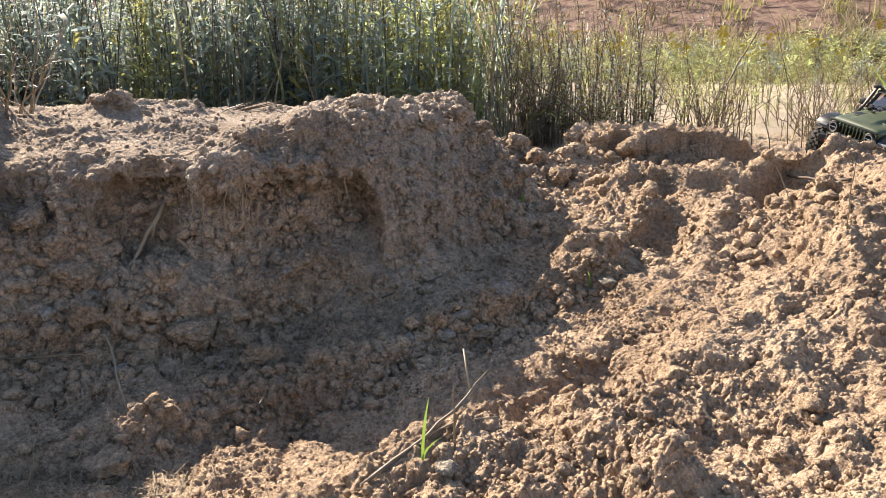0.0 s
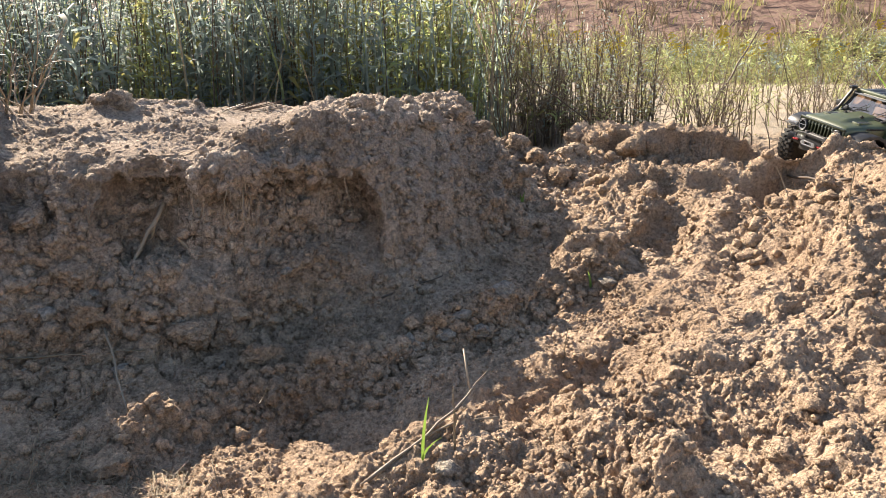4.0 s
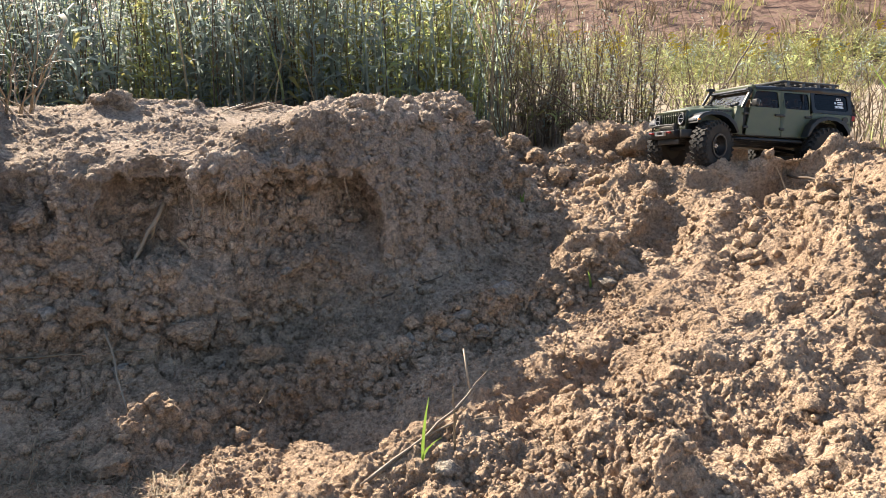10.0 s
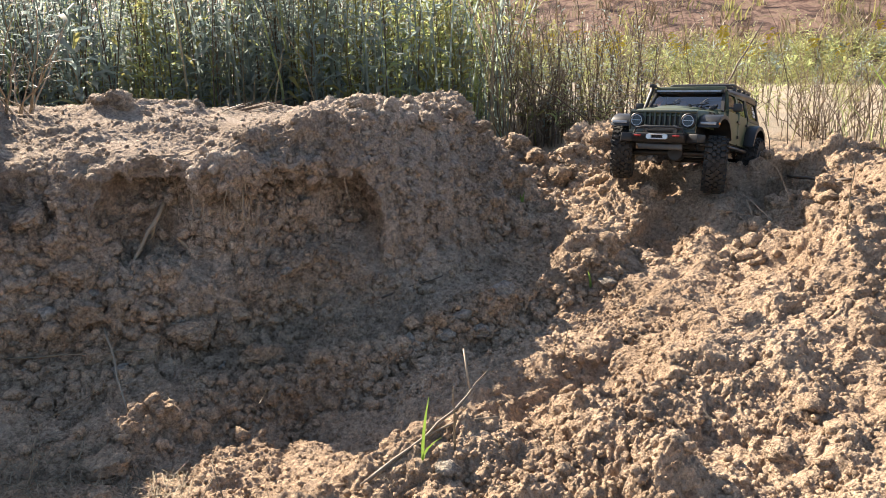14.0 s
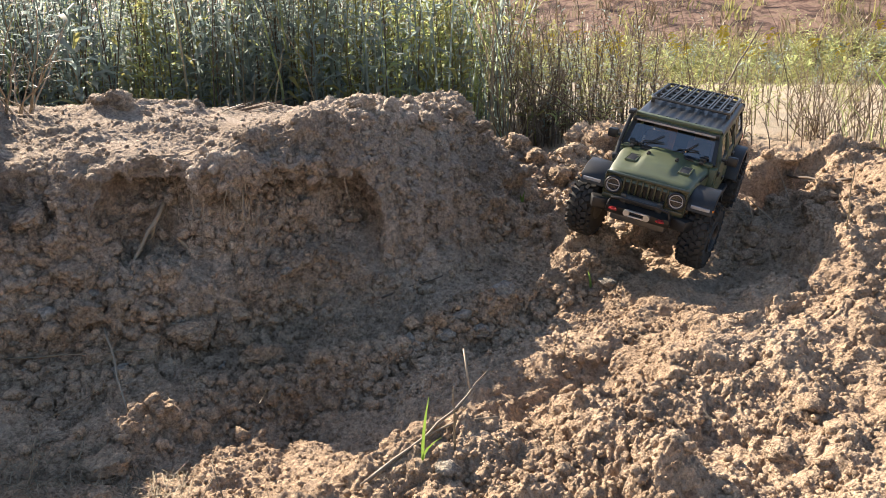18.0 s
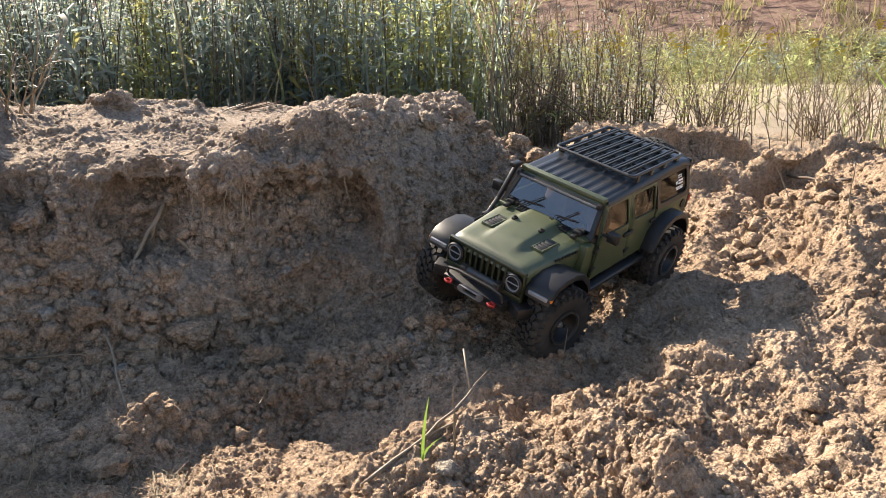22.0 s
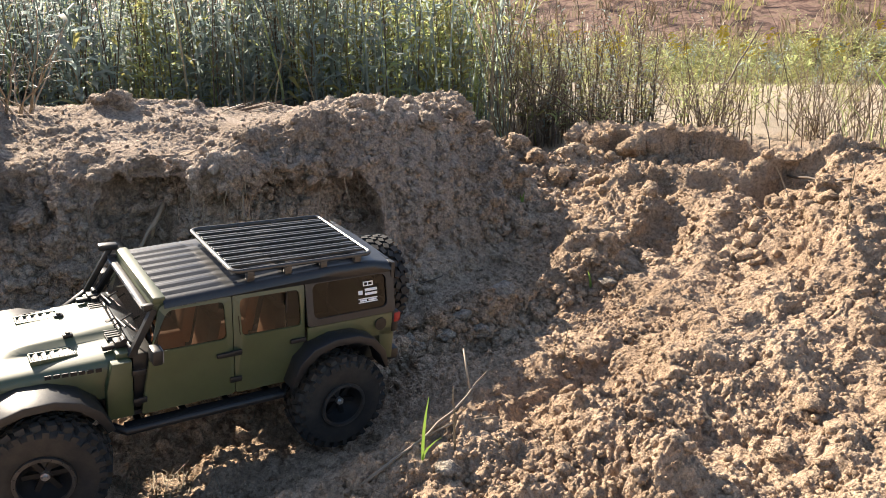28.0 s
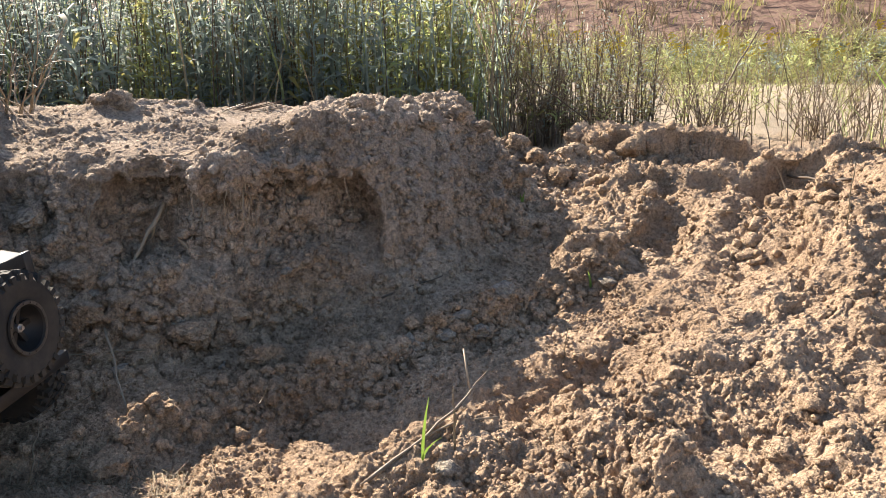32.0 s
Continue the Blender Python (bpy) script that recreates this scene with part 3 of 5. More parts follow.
CRUMBS = []
for detail in (1, 2):
    crumb = bmesh.new()
    bmesh.ops.create_icosphere(crumb, subdivisions=detail, radius=1.0)
    CRUMBS.append((np.array([v.co for v in crumb.verts]), np.array([[v.index for v in f.verts] for f in crumb.faces])))
    crumb.free()
rng = np.random.default_rng(4)
spots, norms, bigs = [], [], []
for k in range(30000):
    kind = rng.random()
    if kind < 0.42:                       # anywhere on the ground
        y = 0.5 * (4.6 ** rng.random())
        hit, big = on_ground(rng.uniform(-0.6, 0.62) * y, y), 0.005
    elif kind < 0.66:                     # fallen soil along the foot of the bank
        x = rng.uniform(-0.6, 0.3)
        hit, big = on_ground(x, 0.98 + 0.42 * max(0, x + 0.25) + rng.normal(0, 0.08)), 0.009
    elif kind < 0.78:                     # rubble between the bank and the heap
        hit, big = on_ground(rng.uniform(0.12, 0.75), rng.uniform(1.3, 2.25)), 0.016
    else:                                 # caught on the face
        hit, big = on_face(rng.uniform(-0.7, 0.3), rng.uniform(0.03, 0.38)), 0.008
    spots.append(hit[0][:]), norms.append(hit[1][:]), bigs.append(big)
spots, norms, bigs = np.array(spots), np.array(norms), np.array(bigs)
keep = (rng.random(len(spots)) < 0.5) | (fbm(spots, 9.0, 77, 2) > 0)
keep &= (spots[:, 2] < 0.3) | (spots[:, 0] > -0.2) | (rng.random(len(spots)) < 0.35)
spots, norms, bigs = spots[keep], norms[keep], bigs[keep]
size = 0.0014 * (1 - rng.random(len(spots))) ** -0.7 * (0.55 + 0.45 * np.minimum(spots[:, 1], 1.7))
size = np.minimum(size, bigs * rng.uniform(0.6, 1.1, len(spots)))
for k in np.flatnonzero(size > 0.003):
    if not off_track(spots[k, 0], spots[k, 1], 0.028):
        size[k] *= 0.45
vs, fs, total = [], [], 0
for (cv, cf), pick in zip(CRUMBS, (size <= 0.0048, size > 0.0048)):
    n_, c_ = int(pick.sum()), len(cv)
    turn_ = np.linalg.qr(rng.normal(size=(n_, 3, 3)))[0]
    shape = cv[None] * (rng.random((n_, 1, 3)) * 0.6 + 0.7)
    rough_ = 0.3 * value_noise((cv[None] + np.arange(n_)[:, None, None] * 1.7).reshape(-1, 3), 1.6, 5).reshape(n_, c_) + 0.45 * (rng.random((n_, c_)) - 0.5)
    shape = np.einsum("nij,nkj->nki", turn_, shape * (1 + rough_[..., None])) * size[pick][:, None, None]
    vs.append((shape + (spots[pick] + norms[pick] * size[pick][:, None] * 0.4)[:, None]).reshape(-1, 3))
    fs.append((cf[None] + total + c_ * np.arange(n_)[:, None, None]).reshape(-1, 3))
    total += n_ * c_
me = fill_mesh(bpy.data.meshes.new("soil_crumbs"), np.concatenate(vs), np.concatenate(fs))
me.materials.append(CLOD)
tagged(new("soil_crumbs", me), "countless small crumbs of dry sandy soil", "crumbs", kind="stuff")


# ---- plants ----
class Sward:
    """Many blades and stems in one mesh of quads."""

    def __init__(self):
        self.v, self.f, self.m, self.n = [], [], [], 0

    def ribbon(self, path, widths, side, material):
        """A strip along a path, as wide as given at each point."""
        path = np.asarray(path, float)
        side = np.asarray(side, float)
        w = np.asarray(widths, float)[:, None] / 2
        pts_ = np.concatenate([path - side * w, path + side * w])
        k = len(path)
        self.v.append(pts_)
        for i in range(k - 1):
            self.f.append((self.n + i, self.n + i + 1, self.n + k + i + 1, self.n + k + i))
            self.m.append(material)
        self.n += 2 * k

    def stem(self, path, r0, r1, material):
        path = np.asarray(path, float)
        k = len(path)
        ring = np.array([(1, 0, 0), (-0.5, 0.87, 0), (-0.5, -0.87, 0)])
        rad = np.linspace(r0, r1, k)[:, None, None]
        self.v.append((path[:, None, :] + ring[None] * rad).reshape(-1, 3))
        for i in range(k - 1):
            for j in range(3):
                a, b = self.n + i * 3 + j, self.n + i * 3 + (j + 1) % 3
                self.f.append((a, b, b + 3, a + 3))
                self.m.append(material)
        self.n += 3 * k

    def done(self, name, materials, label, category, group=""):
        me_ = fill_mesh(bpy.data.meshes.new(name), np.concatenate(self.v), np.array(self.f))
        for m_ in materials:
            me_.materials.append(m_)
        me_.polygons.foreach_set("material_index", np.array(self.m, np.int32)) if len(me_.polygons) == len(self.m) else None
        return tagged(new(name, me_), label, category, group, kind="" if group else "stuff")


def herb(s, base, tall, leaves, size, rg, leaf=0, stemmat=2, lean=0.08, start=0.12, wide=0.16, thick=0.0026):
    """An upright herb with narrow leaves set round its stem."""
    bend = rg.normal(0, lean, 2) * tall
    path = [np.array(base) + np.array([bend[0] * q * q, bend[1] * q * q, tall * q]) for q in (0, 0.25, 0.5, 0.75, 1)]
    s.stem(path, thick, thick * 0.45, stemmat)
    for i in range(leaves):
        q = start + (1 - start) * (i + rg.random()) / leaves
        j = min(3, int(q * 4))
        p_ = path[j] + (path[j + 1] - path[j]) * (q * 4 - j)
        a = i * 2.4 + rg.random()
        out = np.array([math.cos(a), math.sin(a), 0])
        length = size * (1.15 - 0.6 * q) * rg.uniform(0.6, 1.3)
        up = rg.uniform(0.1, 1.0)
        mid = p_ + out * length * 0.5 + np.array([0, 0, length * 0.5 * up])
        tip = p_ + out * length + np.array([0, 0, length * (up * 0.8 - 0.25)])
        w = length * rg.uniform(0.8, 1.25) * wide
        s.ribbon([p_, mid, tip], [w * 0.35, w, w * 0.08], (-out[1], out[0], rg.uniform(-0.5, 0.5)), leaf if rg.random() > 0.08 else 1)


def blade(s, base, tall, width, rg, material, droop=0.4):
    a = rg.random() * 6.28
    out = np.array([math.cos(a), math.sin(a), 0]) * tall * droop * rg.uniform(0.2, 1.0)
    path = [np.array(base) + out * q * q + np.array([0, 0, tall * (q - 0.25 * droop * q ** 3)]) for q in (0, 0.35, 0.7, 1)]
    t_ = rg.random() * 6.28
    s.ribbon(path, [width, width * 0.9, width * 0.6, width * 0.1], (math.cos(t_), math.sin(t_), 0), material)


rg = np.random.default_rng(11)
GREENS = [LEAF_HAZED, LEAF_YELLOW, BROWN, STRAW, FLOWER, LEAF_FRESH]


def plain_z(x, y):
    return float(lie(np.array([x]), np.array([y]))[0]) - 0.01


# the thicket behind the bank: leafy herbs in clumps, grass blades and dead stems among them
s = Sward()
for clump in range(165):
    cy = 2.75 + 1.7 * rg.random() ** 1.3
    edge = 0.02 + 0.1 * (cy - 2.7) + 0.3 * rg.random() ** 3
    cx = rg.uniform(-0.68 * cy - 0.2, edge)
    tall_ = rg.uniform(0.5, 0.95) * (0.85 if cx > edge - 0.3 else 1.0)
    leaf_, size_, wide_ = (rg.choice([5, 5, 1]), 0.075, 0.2) if rg.random() < 0.2 + 0.6 * smooth((cx + 0.45) / 0.5) else (0, rg.uniform(0.05, 0.1), rg.uniform(0.15, 0.24))
    for k in range(6):
        x, y = cx + rg.normal(0, 0.1), cy + rg.normal(0, 0.09)
        tall = tall_ * rg.uniform(0.7, 1.15)
        herb(s, (x, y, plain_z(x, y)), tall, int(tall / size_ * rg.uniform(3.2, 4.6)), size_, rg, leaf_, 2 if rg.random() < 0.3 else leaf_, 0.09, 0.12, wide_, 0.003)
for k in range(500):
    y = 2.65 + 1.0 * rg.random()
    x = rg.uniform(-0.68 * y, 0.3)
    blade(s, (x, y, plain_z(x, y)), rg.uniform(0.15, 0.5), 0.006, rg, 0 if rg.random() < 0.6 else 3, 0.6)
for k in range(650):
    y = 2.7 + 1.9 * rg.random()
    x = rg.uniform(-0.68 * y, 0.2 + 0.1 * (y - 2.7))
    blade(s, (x, y, plain_z(x, y)), rg.uniform(0.5, 1.0), 0.009, rg, rg.choice([0, 0, 0, 5, 3]), 0.4)
for k in range(110):
    y = 2.75 + 1.2 * rg.random()
    x = rg.uniform(-0.68 * y, 0.25)
    herb(s, (x, y, plain_z(x, y)), rg.uniform(0.3, 0.75), 8, 0.03, rg, 2, 2, 0.12, 0.3, 0.2, 0.003)
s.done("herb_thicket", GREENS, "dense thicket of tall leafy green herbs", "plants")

# thin, drying growth on the sand plain, in loose clumps
s = Sward()
for clump in range(50):
    cy = 2.75 + 4.6 * rg.random() ** 1.7
    cx = rg.uniform(0.1 * cy, 0.66 * cy)
    kind = rg.random()
    for k in range(rg.integers(3, 10)):
        x, y = cx + rg.normal(0, 0.03 * cy), cy + rg.normal(0, 0.12)
        z = plain_z(x, y)
        tall = rg.uniform(0.1, 0.3) * (0.5 + 0.17 * cy)
        if kind < 0.4:
            herb(s, (x, y, z), tall, 24, 0.026, rg, 2 if rg.random() < 0.8 else 3, 2, 0.3, 0.15, 0.2)
        elif kind < 0.75:
            herb(s, (x, y, z), tall * 1.35, 30, 0.04, rg, 1 if rg.random() < 0.75 else 5, 2, 0.2, 0.2, 0.2)
        else:
            for j in range(6):
                blade(s, (x + rg.normal(0, 0.04), y + rg.normal(0, 0.04), z), tall * rg.uniform(0.5, 1.0), 0.0045, rg, rg.choice([1, 5, 2, 3]), 0.9)
for k in range(46):
    y = 2.9 + 2.4 * rg.random()
    x = rg.uniform(0.13 * y, 0.66 * y)
    herb(s, (x, y, plain_z(x, y)), rg.uniform(0.22, 0.42) * (0.6 + 0.13 * y), 36, 0.05, rg, rg.choice([1, 1, 5, 2]), 2, 0.14, 0.25, 0.2)
for k in range(24):
    y = 2.75 + 1.2 * rg.random()
    x = rg.uniform(0.13 * y, 0.66 * y)
    blade(s, (x, y, plain_z(x, y)), rg.uniform(0.3, 0.7), 0.0035, rg, rg.choice([1, 3, 2]), 0.45)
for k in range(150):
    y = 2.75 + 0.9 * rg.random()
    x = rg.uniform(0.1 * y, 0.27 * y)
    herb(s, (x, y, plain_z(x, y)), rg.uniform(0.15, 0.55), 26, 0.04, rg, rg.choice([2, 1, 0, 3]), 2, 0.2, 0.1, 0.2)
for k in range(120):
    y = 6.0 + 6.0 * rg.random()
    x = rg.uniform(0.14 * y, 0.68 * y)
    herb(s, (x, y, plain_z(x, y)), rg.uniform(0.12, 0.35) * (0.4 + 0.06 * y), 26, 0.07, rg, rg.choice([1, 1, 5, 2, 0]), 2, 0.3, 0.1, 0.2)
s.done("dry_growth", GREENS, "thin brown and yellowing weeds on pale sand", "plants")

# the yellow-green belt at the foot of the slope
s = Sward()
for k in range(1500):
    x = rg.uniform(-2.0, 10.0)
    y = 12.0 - 0.3 * x + 3.6 * rg.random()
    z = plain_z(x, y)
    if rg.random() < 0.8:
        herb(s, (x, y, z), rg.uniform(0.2, 0.42) + 0.5 * rg.random() ** 4, 30, 0.13, rg, rg.choice([1, 1, 1, 5, 5, 0]), 1, 0.25, 0.08, 0.22)
    else:
        for j in range(7):
            blade(s, (x + rg.normal(0, 0.08), y + rg.normal(0, 0.08), z), rg.uniform(0.2, 0.45), 0.015, rg, rg.choice([1, 1, 0]), 0.7)
    if rg.random() < 0.05:
        for j in range(14):
            q = (x + rg.normal(0, 0.04), y, z + rg.uniform(0.35, 0.55))
            s.ribbon([q, (q[0] + 0.03, q[1], q[2] + 0.03), (q[0] + 0.07, q[1], q[2] + 0.03)], [0.02, 0.03, 0.01], (0, 0.5, 0.8), 4)
s.done("weed_belt", GREENS, "belt of yellow-green weeds with some yellow flowers", "plants")

# grass tufts on the far slope
s = Sward()
for k in range(520):
    y = 13.0 + 15 * rg.random() ** 1.3
    x = rg.uniform(0.0 * y, 0.68 * y)
    z = plain_z(x, y)
    col = rg.choice([1, 1, 2, 3, 3])
    for j in range(9):
        blade(s, (x + rg.normal(0, 0.12), y + rg.normal(0, 0.12), z), rg.uniform(0.2, 0.6), 0.03, rg, col, 0.9)
s.done("slope_grass", GREENS, "dry tufts of grass on the red-brown slope", "grass")


# ---- single plants, twigs and roots ----
def rod(name, path, r0, r1, material, label, category, group="", forks=()):
    bm = bmesh.new()
    for q in (path, *forks):
        tube_of(bm, q, r0 if q is path else r0 * 0.6, r1)
    me_ = bpy.data.meshes.new(name)
    bm.to_mesh(me_)
    bm.free()
    me_.materials.append(material)
    me_.shade_smooth()
    return tagged(new(name, me_), label, category, group)


def tube_of(bm, path, r0, r1, sides=6):
    path = [Vector(q) for q in path]
    rings = []
    for i, q in enumerate(path):
        way = (path[min(i + 1, len(path) - 1)] - path[max(i - 1, 0)]).normalized()
        side = way.cross(Vector((0.31, 0.2, 0.93)) if abs(way.z) < 0.9 else Vector((1, 0.1, 0))).normalized()
        up = side.cross(way)
        r = r0 + (r1 - r0) * i / max(1, len(path) - 1)
        rings.append([bm.verts.new(q + r * (math.cos(a) * side + math.sin(a) * up)) for a in (2 * math.pi * k / sides for k in range(sides))])
    for a, b in zip(rings, rings[1:]):
        for k in range(sides):
            bm.faces.new((a[k], a[(k + 1) % sides], b[(k + 1) % sides], b[k]))
    bm.faces.new(rings[0][::-1])
    bm.faces.new(rings[-1])


def bent(a, b, steps, wobble, seed, sag=0.0):
    """A crooked line from a to b."""
    rr = random.Random(seed)
    a, b = Vector(a), Vector(b)
    out = []
    for i in range(steps + 1):
        k = i / steps
        q = a.lerp(b, k)
        if 0 < i < steps:
            q += Vector((rr.uniform(-1, 1), rr.uniform(-1, 1), rr.uniform(-1, 1))) * wobble
        q.z += sag * 4 * k * (1 - k)
        out.append(q)
    return out


def ground_pt(x, y, up=0.0):
    return on_ground(x, y)[0] + Vector((0, 0, up))


def grass_blade(x, y, tips, width, label):
    s_ = Sward()
    base = np.array(on_ground(x, y)[0])
    for dx, dz in tips:
        path = [base + np.array([dx * q * q, 0.004 * q, dz * q]) for q in (0, 0.25, 0.5, 0.75, 1)]
        s_.ribbon(path, [width * 0.7, width, width * 0.9, width * 0.6, width * 0.08], (1, 0.25, 0), 0)
    s_.done("grass_sprout", [BLADE], label, "grass", "fresh grass sprouts")


grass_blade(-0.019, 0.655, ((0.006, 0.062), (0.018, 0.022)), 0.003, "bright green grass sprout in sandy soil")
grass_blade(0.247, 1.245, ((-0.005, 0.028), (-0.003, 0.02)), 0.0045, "small bright green grass sprout")
grass_blade(0.163, 1.572, ((-0.004, 0.03), (0.005, 0.036), (0.001, 0.024)), 0.0045, "small green grass sprout on the bank")
grass_blade(0.84, 2.75, ((-0.03, 0.06), (0.04, 0.05)), 0.01, "low green grass sprout on the sand")
grass_blade(1.62, 2.75, ((-0.08, 0.42), (-0.04, 0.5), (0.05, 0.4), (-0.14, 0.3)), 0.013, "tall green reed leaves at the pit's rim")

rod("dry_stalk", bent(ground_pt(0.012, 0.668, -0.004), ground_pt(0.01, 0.673, 0.058), 5, 0.0012, 1), 0.0013, 0.0006, STRAW, "thin dry upright stem in the soil", "stalk", "dry stalks")
rod("dry_stalk", bent(ground_pt(-0.235, 0.86, -0.003), ground_pt(-0.212, 0.872, 0.05), 5, 0.002, 2), 0.0012, 0.0005, STRAW, "thin dry leaning stem in the soil", "stalk", "dry stalks")
rod("dry_stalk", bent(ground_pt(0.64, 1.2, -0.003), ground_pt(0.645, 1.21, 0.1), 6, 0.0015, 3), 0.0012, 0.0008, STRAW, "thin dry upright stem in the soil", "stalk", "dry stalks")
rod("dry_stalk", bent(ground_pt(-0.012, 0.735, -0.003), ground_pt(-0.034, 0.75, 0.05), 5, 0.002, 4), 0.0009, 0.0004, STRAW, "thin dry leaning stem in the soil", "stalk", "dry stalks")
rod("dry_stalk", bent(ground_pt(-0.43, 0.72, -0.003), ground_pt(-0.425, 0.75, 0.075), 5, 0.002, 5), 0.0011, 0.0005, STRAW, "thin dry leaning stem in the soil", "stalk", "dry stalks")
rod("dry_stalk", bent(ground_pt(0.165, 1.0, -0.003), ground_pt(0.17, 1.0, 0.05), 4, 0.002, 6), 0.0009, 0.0005, STRAW, "thin dry upright stem in the soil", "stalk", "dry stalks")

a, b, c = ground_pt(-0.075, 0.64, 0.004), ground_pt(-0.015, 0.68, 0.01), ground_pt(0.045, 0.745, 0.045)
rod("twig", bent(a, b, 4, 0.002, 7) + bent(b, c, 5, 0.003, 8)[1:], 0.0021, 0.0009, TWIG, "thin grey-brown forked twig over the soil", "twig", "twigs",
    forks=([b, b + Vector((0.03, 0.03, 0.0)), b + Vector((0.07, 0.03, 0.004))], [c.lerp(b, 0.3), c.lerp(b, 0.2) + Vector((-0.012, 0.02, 0.03))]))
ends = ground_pt(0.775, 2.14, 0.004), ground_pt(0.743, 1.5, 0.004), ground_pt(0.77, 1.445, 0.003)
line = bent(ends[0], ends[1], 9, 0.003, 18) + bent(ends[1], ends[2], 3, 0.001, 19)[1:]
for q in line:
    q.z = max(q.z, on_ground(q.x, q.y)[0].z + 0.003)
rod("stick", line, 0.0024, 0.0034, BROWN, "long dark crooked stick on the sand", "stick", "twigs")
a, b = ground_pt(0.582, 1.42, -0.003), ground_pt(0.606, 1.386, -0.003)
rod("twig", bent(a, a + Vector((-0.014, 0.012, 0.058)), 5, 0.003, 9), 0.0018, 0.0009, ROOT, "pale forked twig stuck in the soil", "twig", "twigs",
    forks=([a + Vector((-0.006, 0.005, 0.025)), a + Vector((-0.03, 0.01, 0.036)), a + Vector((-0.06, 0.02, 0.034))],))
rod("twig", bent(b, b + Vector((-0.042, 0.035, 0.046)), 5, 0.003, 20), 0.0016, 0.0009, ROOT, "pale thin twig leaning in the soil", "twig", "twigs")
a = ground_pt(0.652, 1.415, -0.003)
rod("twig", [a, a + Vector((-0.012, 0.004, 0.035)), a + Vector((-0.024, 0.008, 0.065)), a + Vector((-0.036, 0.012, 0.088)), a + Vector((-0.05, 0.015, 0.096)), a + Vector((-0.062, 0.016, 0.088))],
    0.0011, 0.0006, ROOT, "thin pale arched stalk", "twig", "twigs")
rod("twig", bent(ground_pt(-0.11, 1.2, 0.004), ground_pt(0.07, 1.33, 0.004), 9, 0.003, 11), 0.0022, 0.0015, BROWN, "dark thin twig along the bank's foot", "twig", "twigs")
rod("twig", bent(ground_pt(-0.1, 1.19, 0.004), ground_pt(0.0, 1.25, 0.012), 6, 0.003, 12), 0.0016, 0.001, BROWN, "dark thin twig along the bank's foot", "twig", "twigs")
rod("straw", bent((-0.66, 0.93, 0.075), (-0.4, 0.98, 0.075), 8, 0.0016, 13), 0.0017, 0.0009, STRAW, "long dry straw along the bank's foot", "straw", "straws")
rod("straw", bent(on_face(-0.46, 0.1)[0] + Vector((0, -0.01, 0)), ground_pt(-0.375, 0.85, 0.004), 8, 0.002, 14), 0.0016, 0.001, ROOT, "long pale straw hanging to the ground", "straw", "straws")
rod("straw", bent(ground_pt(-0.46, 0.84, 0.012), ground_pt(-0.4, 0.86, 0.03), 4, 0.003, 15), 0.0009, 0.0005, STRAW, "short dry straw on the soil", "straw", "straws")
rod("straw", bent(ground_pt(-0.26, 0.68, 0.0), ground_pt(-0.235, 0.72, 0.03), 4, 0.002, 16), 0.0008, 0.0005, STRAW, "short dry straw on the soil", "straw", "straws")
rod("straw", bent(ground_pt(-0.22, 0.7, 0.0), ground_pt(-0.24, 0.73, 0.045), 4, 0.002, 17), 0.0008, 0.0005, STRAW, "short dry straw on the soil", "straw", "straws")

# roots under the sod
rr = random.Random(21)
for k in range(62):
    x = rr.uniform(-0.5, -0.1) if k < 46 else rr.uniform(-0.72, 0.12)
    z = rr.uniform(0.235, 0.29) if k < 46 else rr.uniform(0.16, 0.33)
    p_, n_ = on_face(x, z)
    long_ = rr.uniform(0.02, 0.1) * (1 if k < 46 else 0.6)
    line, q = [], p_ - n_ * 0.004
    way = Vector((rr.uniform(-0.5, 0.5), -0.6, -0.5))
    for i in range(7):
        line.append(q.copy())
        way = (way + Vector((rr.uniform(-0.35, 0.35), rr.uniform(-0.1, 0.2), -0.55))).normalized()
        q = q + way * long_ / 6
        h_ = on_face(q.x, q.z)[0]
        if q.y > h_.y - 0.002:
            q.y = h_.y - 0.002
    rod("hanging_root", line, rr.uniform(0.0005, 0.0012), 0.0003, ROOT, "thin pale root hanging from the bank", "root", "roots in the bank")
a, b = on_face(-0.42, 0.245)[0] + Vector((0, -0.012, 0)), on_face(-0.45, 0.165)[0] + Vector((0, -0.01, 0))
rod("thick_root", bent(a, b, 6, 0.003, 30), 0.0042, 0.0024, ROOT, "thick pale root against the bank", "root", "roots in the bank", forks=([a.lerp(b, 0.2), a + Vector((-0.02, -0.006, -0.05)), a + Vector((-0.045, 0.0, -0.06))],))
a, b = on_face(-0.4, 0.2)[0] + Vector((0, -0.012, 0)), on_face(-0.37, 0.17)[0] + Vector((0, -0.012, 0))
rod("thick_root", bent(a, b, 5, 0.004, 31), 0.003, 0.0018, ROOT, "thick pale root against the bank", "root", "roots in the bank")
for x, z, dx, dz in ((-0.06, 0.3, -0.05, 0.03), (-0.05, 0.28, 0.05, -0.03), (-0.12, 0.33, 0.03, -0.03), (-0.3, 0.27, 0.02, -0.03), (0.12, 0.22, 0.04, 0.02)):
    p_ = on_face(x, z)[0]
    q_ = on_face(x + dx, z + dz)[0]
    rod("dry_stalk", bent(p_, q_ + Vector((0, -0.02, 0)), 5, 0.004, int(abs(x) * 1000)), 0.0012, 0.0006, ROOT, "thin pale stem on the bank's face", "stalk", "dry stalks")

